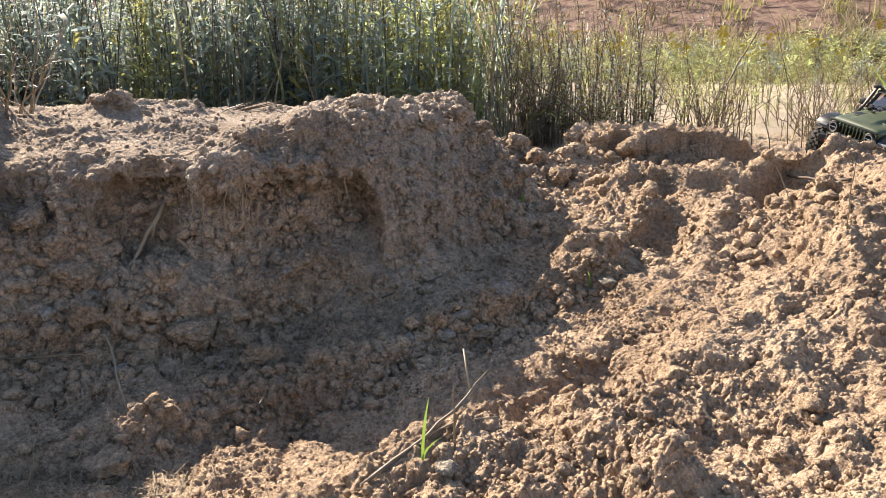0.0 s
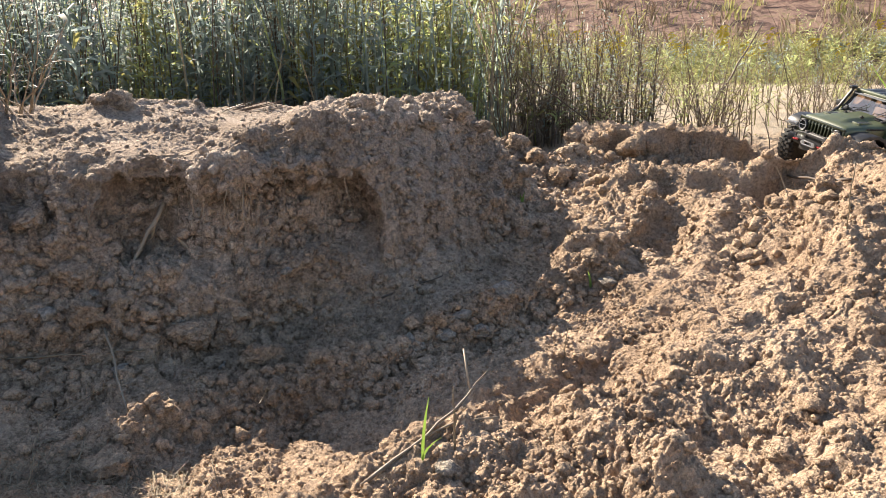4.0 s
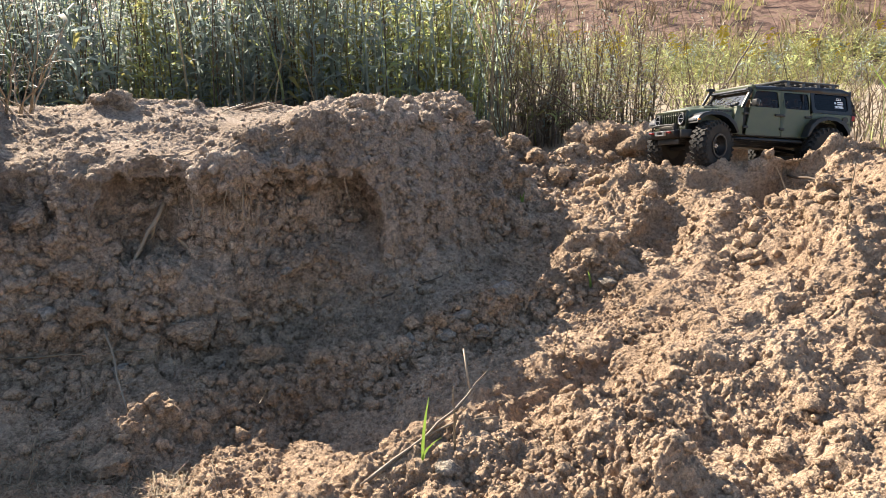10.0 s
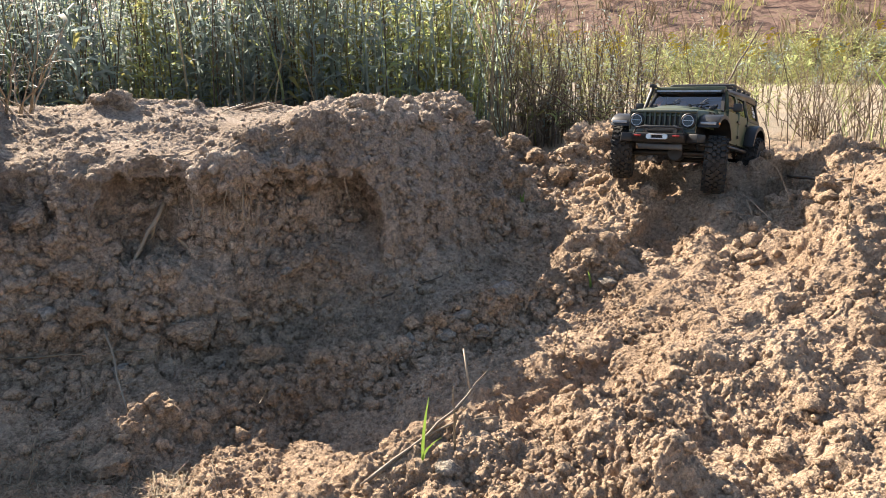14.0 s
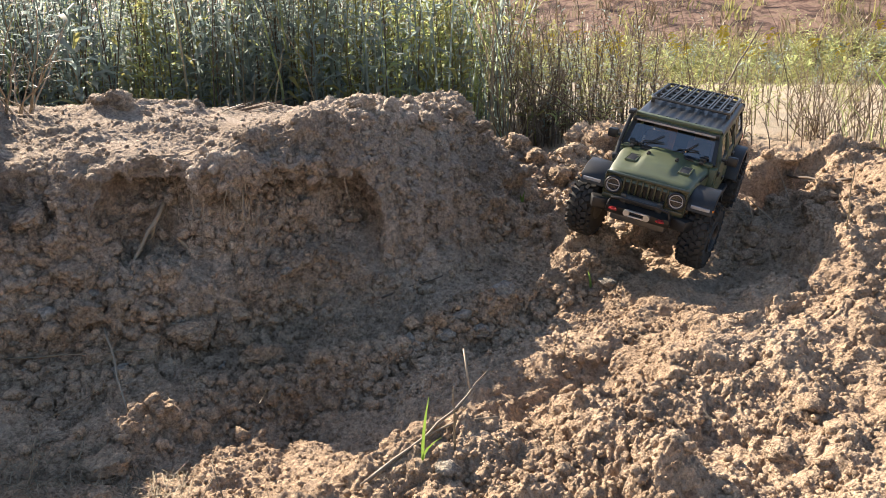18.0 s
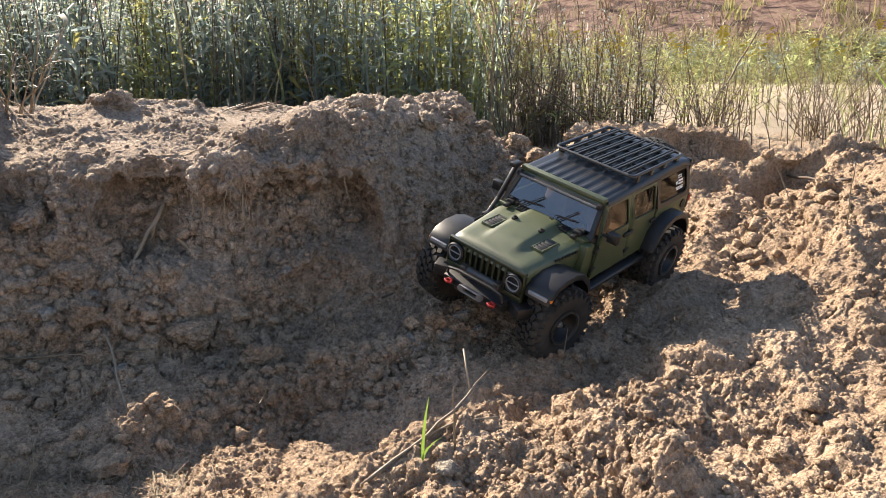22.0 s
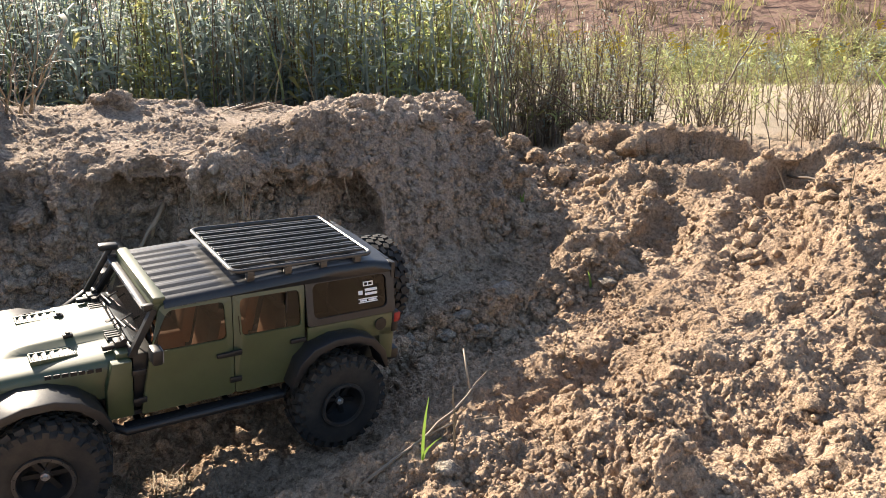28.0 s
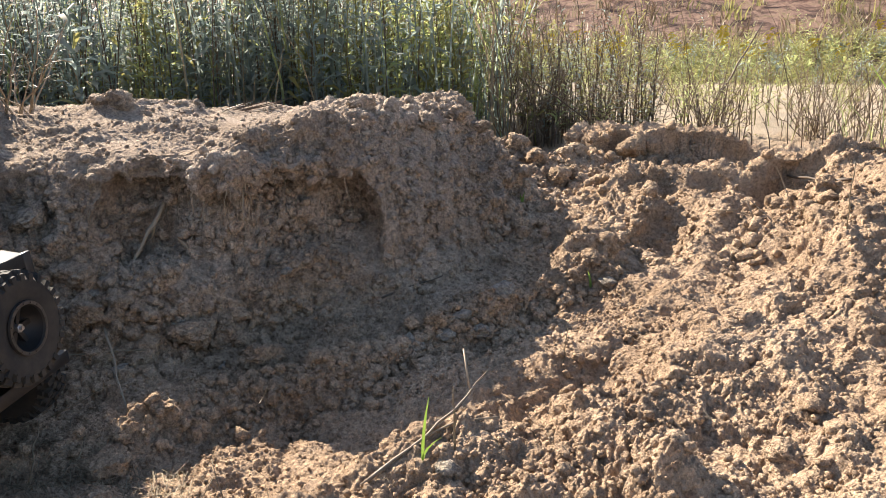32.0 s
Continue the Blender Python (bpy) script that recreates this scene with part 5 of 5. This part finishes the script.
# front bumper with winch, fairlead and hooks
bm = bmesh.new()
prism(bm, [(0.201, 0.071), (0.228, 0.0745), (0.2335, 0.081), (0.2335, 0.0885), (0.222, 0.0925), (0.201, 0.0925)], -0.052, 0.052, 0.0015)
for sg in (1, -1):
    m = Matrix.Translation((0.2105, sg * 0.0655, 0.083)) @ Matrix.Rotation(-sg * 0.42, 4, 'Z')
    made = bmesh.ops.create_cube(bm, size=1, matrix=m @ Matrix.Diagonal((0.024, 0.034, 0.0175, 1)))["verts"]
    bmesh.ops.bevel(bm, geom=list({e for v in made for e in v.link_edges}), offset=0.002, segments=2, profile=0.5, affect='EDGES')
tube(bm, [(0.229, -0.05, 0.091), (0.23, -0.046, 0.1005), (0.23, -0.03, 0.1035), (0.23, 0.03, 0.1035), (0.23, 0.046, 0.1005), (0.229, 0.05, 0.091)], 0.0024, 8)
bumper = part("front_bumper", bm, BLACK, car, "black steel-style front bumper with a low hoop")
bumper.location.x = -0.01
bm = bmesh.new()
tube(bm, [(0.214, -0.027, 0.0995), (0.214, 0.027, 0.0995)], 0.0072, 14)
box(bm, 0.206, 0.222, -0.034, -0.025, 0.0925, 0.108, 0.001)
box(bm, 0.206, 0.222, 0.025, 0.034, 0.0925, 0.108, 0.001)
part("winch", bm, plain_grey, bumper, "grey winch drum")
bm = bmesh.new()
for sgn in (1, -1):
    box(bm, 0.2335, 0.2385, -0.0165, 0.0165, 0.084 + sgn * 0.0042 - 0.0012, 0.084 + sgn * 0.0042 + 0.0012, 0.0006)
    disc(bm, 0.236, sgn * 0.0165, 0.084, 0.0052, 0.005, "x", 14)
part("fairlead", bm, SILVER, bumper, "silver winch fairlead")
for sg in (1, -1):
    bm = bmesh.new()
    tube(bm, [(0.233, sg * 0.036, 0.0855), (0.2405, sg * 0.033, 0.0855), (0.2425, sg * 0.0385, 0.0855), (0.2405, sg * 0.044, 0.0855), (0.233, sg * 0.041, 0.0855)], 0.0017, 8)
    box(bm, 0.2325, 0.2365, sg * 0.0345, sg * 0.0425, 0.0835, 0.0875, 0.0006)
    part("tow_shackle", bm, RED, bumper, "red tow shackle")
    bm = bmesh.new()
    box(bm, 0.204, 0.2115, sg * 0.05, sg * 0.062, 0.0935, 0.0955, 0.0008)
    part("bumper_wing", bm, plain_grey, bumper, "scuffed bumper edge")


# sides: y as a function of height, doors with framed panes
def side_y(z):
    return 0.0885 if z < 0.15 else 0.0885 - (z - 0.15) * 0.27


def panel(bm, outer, inner, sg, thick=0.0035):
    """A plate along the car's side with an opening; outlines of as many points each."""
    layers = []
    for out in (0.0, -thick):
        layers.append([[bm.verts.new((x, sg * (side_y(z) + out), z)) for x, z in ring] for ring in (outer, inner)])
    n = len(outer)
    for i in range(n):
        j = (i + 1) % n
        (o0, i0), (o1, i1) = layers
        bm.faces.new((o0[i], o0[j], i0[j], i0[i]))
        bm.faces.new((o1[j], o1[i], i1[i], i1[j]))
        bm.faces.new((o0[j], o0[i], o1[i], o1[j]))
        bm.faces.new((i0[i], i0[j], i1[j], i1[i]))
    return bm


def rounded(x0, x1, z0, z1, r, skew=0.0):
    """A rounded outline; skew moves the upper front corner back."""
    pts_ = []
    for cx, cz, a0 in ((x1 - r, z1 - r, 0), (x0 + r, z1 - r, 90), (x0 + r, z0 + r, 180), (x1 - r, z0 + r, 270)):
        for k in range(4):
            a = radians(a0 + 30 * k)
            x, z = cx + r * math.cos(a), cz + r * math.sin(a)
            if x > (x0 + x1) / 2:
                x -= skew * (z - z0) / (z1 - z0)
            pts_.append((x, z))
    return pts_


for sg in (1, -1):
    for name, x0, x1, wx0, wx1, skew in (("front_door", -0.0335, 0.062, -0.0255, 0.052, 0.021), ("rear_door", -0.1145, -0.0345, -0.108, -0.0415, 0.0)):
        lab = "olive green door with a smoked pane"
        bm = bmesh.new()
        panel(bm, rounded(x0, x1, 0.088, 0.1965, 0.004, skew * 1.15), rounded(wx0, wx1, 0.1525, 0.1905, 0.005, skew), sg)
        door = part(name, bm, GREEN, car, lab)
        bm = bmesh.new()
        ring = rounded(wx0 - 0.002, wx1 + 0.002, 0.151, 0.192, 0.005, skew)
        bm.faces.new([bm.verts.new((x, sg * (side_y(z) - 0.0022), z)) for x, z in ring])
        pane = part("pane", bm, GLASS, door, flat=True)
        pane.visible_shadow = False
        bm = bmesh.new()
        hx = x0 + 0.011
        box(bm, hx - 0.009, hx + 0.009, sg * 0.0885, sg * 0.092, 0.1335, 0.1385, 0.001)
        part("door_handle", bm, BLACK, door, "black door handle")
        for hz in (0.136, 0.105):
            bm = bmesh.new()
            box(bm, x1 - 0.006, x1 + 0.007, sg * 0.0882, sg * 0.0912, hz - 0.003, hz + 0.003, 0.0008)
            part("door_hinge", bm, BLACK, door, "black door hinge")
        if name == "rear_door":
            bm = bmesh.new()
            box(bm, -0.0935, -0.092, sg * (side_y(0.172) - 0.0035), sg * (side_y(0.172) - 0.0008), 0.152, 0.191)
            part("window_bar", bm, BLACK, door)
    # rear quarter: painted below, black hardtop above with a smoked pane
    bm = bmesh.new()
    prism(bm, [(-0.1155, 0.1475), (-0.1155, 0.13), (-0.225, 0.118), (-0.2265, 0.1475)], sg * 0.0845, sg * 0.0885, 0.001)
    prism(bm, [(-0.205, 0.13), (-0.212, 0.088), (-0.2265, 0.088), (-0.2265, 0.13)], sg * 0.0845, sg * 0.0885, 0.001)
    quarter = part("rear_quarter", bm, GREEN, car, "olive green rear quarter panel")
    bm = bmesh.new()
    disc(bm, -0.207, sg * 0.089, 0.136, 0.0075, 0.003, "y", 20)
    part("fuel_cap", bm, BLACK, quarter, "round black fuel cap")
    bm = bmesh.new()
    panel(bm, rounded(-0.2265, -0.1155, 0.148, 0.205, 0.004), rounded(-0.2165, -0.1235, 0.1555, 0.1935, 0.007), sg, 0.004)
    side = part("hardtop_side", bm, ROOFING, car, "black hardtop side with a smoked pane")
    bm = bmesh.new()
    bm.faces.new([bm.verts.new((x, sg * (side_y(z) - 0.0022), z)) for x, z in rounded(-0.218, -0.122, 0.154, 0.195, 0.007)])
    pane = part("pane", bm, DARK_GLASS, side, flat=True)
    pane.visible_shadow = False
    # stickers on the pane: plain bars and shapes
    bm = bmesh.new()
    for x0, x1, z0, z1 in ((-0.2, -0.187, 0.1815, 0.1827), (-0.2, -0.187, 0.1855, 0.1867), (-0.2, -0.1985, 0.182, 0.1865), (-0.194, -0.1925, 0.182, 0.1865), (-0.1885, -0.187, 0.182, 0.1865),
                           (-0.205, -0.189, 0.1757, 0.1788), (-0.205, -0.189, 0.1712, 0.1742), (-0.186, -0.1805, 0.1725, 0.1772), (-0.205, -0.18, 0.1632, 0.1644), (-0.205, -0.18, 0.1672, 0.1684),
                           (-0.2035, -0.193, 0.1648, 0.1668), (-0.191, -0.182, 0.1648, 0.1668)):
        bm.faces.new([bm.verts.new((x, sg * (side_y(z) - 0.0018), z)) for x, z in ((x0, z0), (x1, z0), (x1, z1), (x0, z1))])
    part("sticker", bm, WHITE, side, "white stickers", flat=True)
    # sill rail
    bm = bmesh.new()
    tube(bm, [(0.088, sg * 0.082, 0.078), (0.078, sg * 0.095, 0.077), (-0.085, sg * 0.095, 0.077), (-0.094, sg * 0.082, 0.078)], 0.0042, 10)
    box(bm, -0.085, 0.078, sg * 0.0835, sg * 0.0935, 0.0785, 0.081, 0.0008)
    for k in range(4):
        box(bm, 0.06 - k * 0.045, 0.066 - k * 0.045, sg * 0.05, sg * 0.094, 0.0755, 0.0785)
    part("side_step", bm, BLACK, car, "black tubular side step")
    bm = bmesh.new()
    prism(bm, [(0.068, 0.088), (0.068, 0.1475), (0.086, 0.1475), (0.092, 0.12), (0.092, 0.088)], sg * 0.0745, sg * 0.087, 0.001)
    part("cowl_side", bm, GREEN, car)
    # door mirror
    bm = bmesh.new()
    box(bm, 0.0495, 0.0535, sg * 0.087, sg * 0.098, 0.1565, 0.1605, 0.001)
    box(bm, 0.0455, 0.0555, sg * 0.0955, sg * 0.1135, 0.1515, 0.1675, 0.0025)
    mirror = part("door_mirror", bm, BLACK, car, "black door mirror")
    bm = bmesh.new()
    box(bm, 0.0446, 0.0456, sg * 0.0975, sg * 0.1115, 0.1535, 0.1655)
    part("mirror_glass", bm, LENS, mirror)
    # tail lamp
    bm = bmesh.new()
    box(bm, -0.2315, -0.2225, sg * 0.0745, sg * 0.0895, 0.122, 0.149, 0.002)
    tail = part("tail_lamp", bm, BLACK, car, "tail lamp with red lens")
    bm = bmesh.new()
    box(bm, -0.2335, -0.2245, sg * 0.077, sg * 0.0905, 0.1345, 0.147, 0.002)
    part("red_lens", bm, RED, tail, "red lens")
    # letters along the bonnet's side stand as plain bars
    bm = bmesh.new()
    for k in range(7):
        x = 0.142 - k * 0.0072
        yy = hood_width(x) + 0.0004
        box(bm, x - 0.0055, x, sg * (yy - 0.0006), sg * (yy + 0.0004), 0.1375, 0.1415)
    part("side_sticker", bm, BLACK, car, "row of small black marks", flat=True)

# windscreen: frame, pane, header, wipers, cowl
bm = bmesh.new()
lo, hi = (0.0685, 0.1525), (0.0425, 0.1965)


def screen(y, k, out=0.0):
    """A point of the windscreen: k from its foot to its head."""
    return (lo[0] + (hi[0] - lo[0]) * k + out * 0.86, y * (1 - 0.09 * k), lo[1] + (hi[1] - lo[1]) * k + out * 0.5)


def strip(bm, corners, thick):
    a = [bm.verts.new(screen(y, k, 0.0)) for y, k in corners]
    b = [bm.verts.new(screen(y, k, -thick)) for y, k in corners]
    bm.faces.new(a)
    bm.faces.new(b[::-1])
    for i in range(len(a)):
        j = (i + 1) % len(a)
        bm.faces.new((a[j], a[i], b[i], b[j]))


for sg in (1, -1):
    strip(bm, [(sg * 0.081, -0.05), (sg * 0.074, -0.05), (sg * 0.074, 1.0), (sg * 0.081, 1.0)], 0.006)
strip(bm, [(-0.074, -0.05), (0.074, -0.05), (0.074, 0.06), (-0.074, 0.06)], 0.006)
frame_ = part("windscreen_frame", bm, BLACK, car, "black windscreen surround")
bm = bmesh.new()
strip(bm, [(-0.081, 0.93), (0.081, 0.93), (0.081, 1.08), (-0.081, 1.08)], 0.007)
box(bm, 0.031, 0.0435, -0.074, 0.074, 0.1965, 0.2043, 0.002)
part("header", bm, GREEN, frame_, "olive green windscreen header")
bm = bmesh.new()
bm.faces.new([bm.verts.new(screen(y, k, -0.002)) for y, k in ((-0.0745, 0.05), (0.0745, 0.05), (0.0745, 0.94), (-0.0745, 0.94))])
pane = part("windscreen", bm, SCREEN, frame_, "shiny clear windscreen", flat=True)
pane.visible_shadow = False
bm = bmesh.new()
box(bm, 0.0655, 0.08, -0.077, 0.077, 0.1455, 0.1528, 0.0015)
cowl = part("cowl", bm, GREEN, car)
bm = bmesh.new()
box(bm, 0.0675, 0.081, -0.046, 0.046, 0.1512, 0.1545, 0.0008)
for k in range(18):
    box(bm, 0.068, 0.0805, -0.044 + k * 0.005, -0.0415 + k * 0.005, 0.1542, 0.1558)
part("cowl_grille", bm, BLACK, cowl, "black ribbed cowl grille")
for y0, y1 in ((0.012, 0.05), (-0.05, -0.012)):
    bm = bmesh.new()
    tube(bm, [(0.0715, y0, 0.157), Vector(screen(y0 + 0.004, 0.2, 0.003)), Vector(screen(y1, 0.28, 0.003))], 0.0011, 6)
    tube(bm, [Vector(screen(y0 + 0.008, 0.05, 0.002)), Vector(screen(y1 - 0.004, 0.55, 0.002))], 0.0009, 6)
    disc(bm, 0.0725, y0, 0.1565, 0.0032, 0.005, "z", 10)
    part("wiper", bm, BLACK, car, "black wiper")
bm = bmesh.new()
box(bm, 0.0455, 0.0525, -0.071, 0.071, 0.1915, 0.196, 0.0012)
for y in (-0.0705, 0.0705):
    box(bm, 0.0415, 0.052, y - 0.003, y + 0.003, 0.1905, 0.1975, 0.001)
bar = part("light_bar", bm, BLACK, car, "slim light bar over the windscreen")
bm = bmesh.new()
box(bm, 0.0523, 0.0532, -0.068, 0.068, 0.1922, 0.1953)
part("bar_lens", bm, LENS, bar)

# hardtop roof with ribs
bm = bmesh.new()
xs_ = [0.034, 0.033, 0.032, 0.029, -0.026, -0.03] + [-0.03 - 0.195 * k / 8 for k in range(1, 9)] + [-0.2275]
ys_ = np.linspace(-0.0785, 0.0785, 73)
rings = []
for x in xs_:
    row = []
    for y in ys_:
        z = 0.2035 + 0.0085 * min(1.0, max(0.0, (0.035 - x) / 0.18)) - 0.0028 * (abs(y) / 0.0785) ** 2
        edge = max(0.0, abs(y) - 0.0705) / 0.008
        z -= 0.0075 * (1 - math.sqrt(max(0, 1 - edge ** 2)))
        if x > 0.04:
            z -= 0.004 * (x - 0.04) / 0.006
        if x < -0.222:
            z -= 0.005
        if -0.027 < x < 0.0325 and abs(y) < 0.066:
            z += 0.0016 if int((y + 0.066) / 0.0082) % 2 else 0.0
        row.append(bm.verts.new((x, y, z)))
    rings.append(row)
for a, b in zip(rings, rings[1:]):
    for k in range(len(a) - 1):
        bm.faces.new((a[k], a[k + 1], b[k + 1], b[k]))
low = [[bm.verts.new((x, s * 0.0765, 0.1945)) for x in xs_] for s in (-1, 1)]
for k in range(len(xs_) - 1):
    bm.faces.new((rings[k][0], rings[k + 1][0], low[0][k + 1], low[0][k]))
    bm.faces.new((rings[k][-1], low[1][k], low[1][k + 1], rings[k + 1][-1]))
    bm.faces.new((low[0][k], low[0][k + 1], low[1][k + 1], low[1][k]))
part("hardtop_roof", bm, ROOFING, car, "dark ribbed hardtop roof")

# tail: gate, rear pane, bumper, spare carrier
bm = bmesh.new()
box(bm, -0.2285, -0.2235, -0.075, 0.075, 0.088, 0.148, 0.0015)
gate = part("tailgate", bm, GREEN, car, "olive green tailgate")
bm = bmesh.new()
for y0, y1, z0, z1 in ((-0.0785, -0.066, 0.148, 0.206), (0.066, 0.0785, 0.148, 0.206), (-0.066, 0.066, 0.148, 0.154), (-0.066, 0.066, 0.191, 0.206)):
    box(bm, -0.228, -0.223, y0, y1, z0, z1, 0.001)
back = part("hardtop_back", bm, ROOFING, car, "black hardtop back with a rear pane")
bm = bmesh.new()
bm.faces.new([bm.verts.new((-0.2255, y, z)) for y, z in ((-0.067, 0.153), (0.067, 0.153), (0.067, 0.192), (-0.067, 0.192))])
pane = part("rear_pane", bm, DARK_GLASS, back, flat=True)
pane.visible_shadow = False
bm = bmesh.new()
box(bm, -0.2305, -0.226, -0.03, 0.03, 0.128, 0.172, 0.001)
part("spare_carrier", bm, BLACK, gate, "black spare wheel carrier")
bm = bmesh.new()
box(bm, -0.243, -0.222, -0.078, 0.078, 0.077, 0.0925, 0.003)
part("rear_bumper", bm, BLACK, car, "black rear bumper")
# roof rack: frame, slats along it, cross members, feet
bm = bmesh.new()
rx0, rx1, ry, rz = -0.2, -0.0385, 0.0695, 0.2175
loop = []
for cx, cy, a0 in ((rx1 - 0.008, ry - 0.008, 0), (rx0 + 0.008, ry - 0.008, 90), (rx0 + 0.008, -ry + 0.008, 180), (rx1 - 0.008, -ry + 0.008, 270)):
    for k in range(5):
        a = radians(a0 + 22.5 * k)
        loop.append((cx + 0.008 * math.cos(a), cy + 0.008 * math.sin(a), rz))
tube(bm, loop + [loop[0]], 0.0025, 8)
rack = part("roof_rack", bm, RACKING, car, "black metal roof rack with slats")
for k in range(7):
    y = -ry + (k + 1) * 2 * ry / 8
    bm = bmesh.new()
    for off in (-0.0027, 0.0027):
        box(bm, rx0 + 0.002, rx1 - 0.002, y + off - 0.0014, y + off + 0.0014, rz - 0.0015, rz + 0.0018, 0.0006)
    part("slat", bm, RACKING, rack, flat=True)
for k in range(4):
    x = rx0 + 0.018 + k * (rx1 - rx0 - 0.036) / 3
    bm = bmesh.new()
    box(bm, x - 0.004, x + 0.004, -ry + 0.001, ry - 0.001, rz - 0.0055, rz - 0.0025, 0.0006)
    part("crossbar", bm, RACKING, rack)
    for s in (-1, 1):
        bm = bmesh.new()
        box(bm, x - 0.004, x + 0.004, s * (ry - 0.004), s * (ry + 0.002), 0.203, rz, 0.0008)
        part("rack_foot", bm, RACKING, rack)

# snorkel up the far pillar
bm = bmesh.new()
for a, b in (((0.1, -0.08, 0.137), (0.0745, -0.0845, 0.152)), ((0.0745, -0.0845, 0.152), (0.0465, -0.0795, 0.204))):
    a, b = Vector(a), Vector(b)
    q = (b - a).to_track_quat('Z', 'Y')
    made = bmesh.ops.create_cube(bm, size=1, matrix=Matrix.LocRotScale((a + b) / 2, q, (0.0065, 0.0065, (b - a).length + 0.005)))["verts"]
    bmesh.ops.bevel(bm, geom=list({e for v in made for e in v.link_edges}), offset=0.0018, segments=2, profile=0.5, affect='EDGES')
box(bm, 0.04, 0.06, -0.0845, -0.0735, 0.2015, 0.2085, 0.002)
box(bm, 0.084, 0.112, -0.0845, -0.0755, 0.131, 0.1395, 0.002)
part("snorkel", bm, BLACK, car, "black snorkel up the windscreen pillar")

# floor, seats, dash
bm = bmesh.new()
box(bm, -0.222, 0.075, -0.083, 0.083, 0.086, 0.091)
box(bm, 0.045, 0.066, -0.08, 0.08, 0.091, 0.151, 0.002)
part("cabin_floor", bm, BLACK, car, "black cabin floor and dashboard")
for x in (0.0, -0.075):
    for y in (-0.038, 0.038):
        bm = bmesh.new()
        box(bm, x - 0.016, x + 0.024, y - 0.021, y + 0.021, 0.091, 0.118, 0.005)
        box(bm, x - 0.026, x - 0.012, y - 0.021, y + 0.021, 0.1, 0.163, 0.004, Euler((0, radians(-10), 0)))
        box(bm, x - 0.031, x - 0.021, y - 0.012, y + 0.012, 0.164, 0.182, 0.004)
        part("seat", bm, TAN, car, "tan seat with headrest")
bm = bmesh.new()
lathe(bm, [(0.0125, -0.0015), (0.0155, -0.0015), (0.0155, 0.0015), (0.0125, 0.0015)], 20, "x")
bmesh.ops.translate(bm, verts=bm.verts, vec=(0.036, 0.038, 0.145))
part("steering_wheel", bm, BLACK, car)

# running gear
bm = bmesh.new()
for s in (-1, 1):
    box(bm, -0.215, 0.205, s * 0.032 - 0.005, s * 0.032 + 0.005, 0.068, 0.083, 0.001)
box(bm, -0.06, 0.06, -0.03, 0.03, 0.062, 0.08, 0.002)
part("chassis", bm, BLACK, car, "black ladder chassis")
for x in (WHEEL_X, -WHEEL_X):
    bm = bmesh.new()
    tube(bm, [(x, -0.078, WHEEL_R), (x, 0.078, WHEEL_R)], 0.0065, 10)
    disc(bm, x, 0.018, WHEEL_R, 0.015, 0.024, "x", 16)
    tube(bm, [(x * 0.9, 0.012, WHEEL_R), (x * 0.2, 0.0, 0.07)], 0.0035, 8)
    part("axle", bm, BLACK, car, "black axle")
    for s in (-1, 1):
        bm = bmesh.new()
        tube(bm, [(x, s * 0.06, WHEEL_R), (x * 0.92, s * 0.047, 0.118)], 0.0035, 8)
        for k in range(9):
            f = 0.2 + k * 0.075
            q = Vector((x, s * 0.06, WHEEL_R)).lerp(Vector((x * 0.92, s * 0.047, 0.118)), f)
            disc(bm, q.x, q.y, q.z, 0.0062, 0.0018, "z", 10)
        part("shock", bm, plain_grey, car, "coil-over shock absorber")
bm = bmesh.new()
box(bm, 0.198, 0.206, -0.045, 0.045, 0.06, 0.072, 0.002)
part("skid_plate", bm, plain_grey, car, "dull grey skid plate")


# ---- motion ----
def motions():
    walk(car, [(r[0], pose(*r[1:])) for r in CAR_ROWS])
    ts = [0.5 * k for k in range(65)]
    where = [car_pose(t) for t in ts]
    STEER = [(0, 0), (5, 6), (8, 14), (11.0, 26), (12.0, 42), (13.0, 42), (13.6, 26), (15, -8), (17, -6), (20, -4), (22, -10), (24, -6), (26, -4), (28, -14), (30, -18), (32, -14)]
    for w, wx, wy in WHEELS:
        spin, rows, last = 0.0, [], None
        for t, m in zip(ts, where):
            hang = droop(t, wx, wy)
            hub = m @ Vector((wx, wy, WHEEL_R + hang))
            if last:
                spin += (hub - last).dot(m.to_3x3() @ Vector((1, 0, 0))) / WHEEL_R
            last = hub
            steer = float(np.interp(t, [a for a, _ in STEER], [b for _, b in STEER])) if wx > 0 else 0.0
            rows.append((t, pose(wx, wy, WHEEL_R + hang, 0, 0, steer) @ Matrix.Rotation(spin, 4, 'Y')))
        walk(w, rows)


motions()
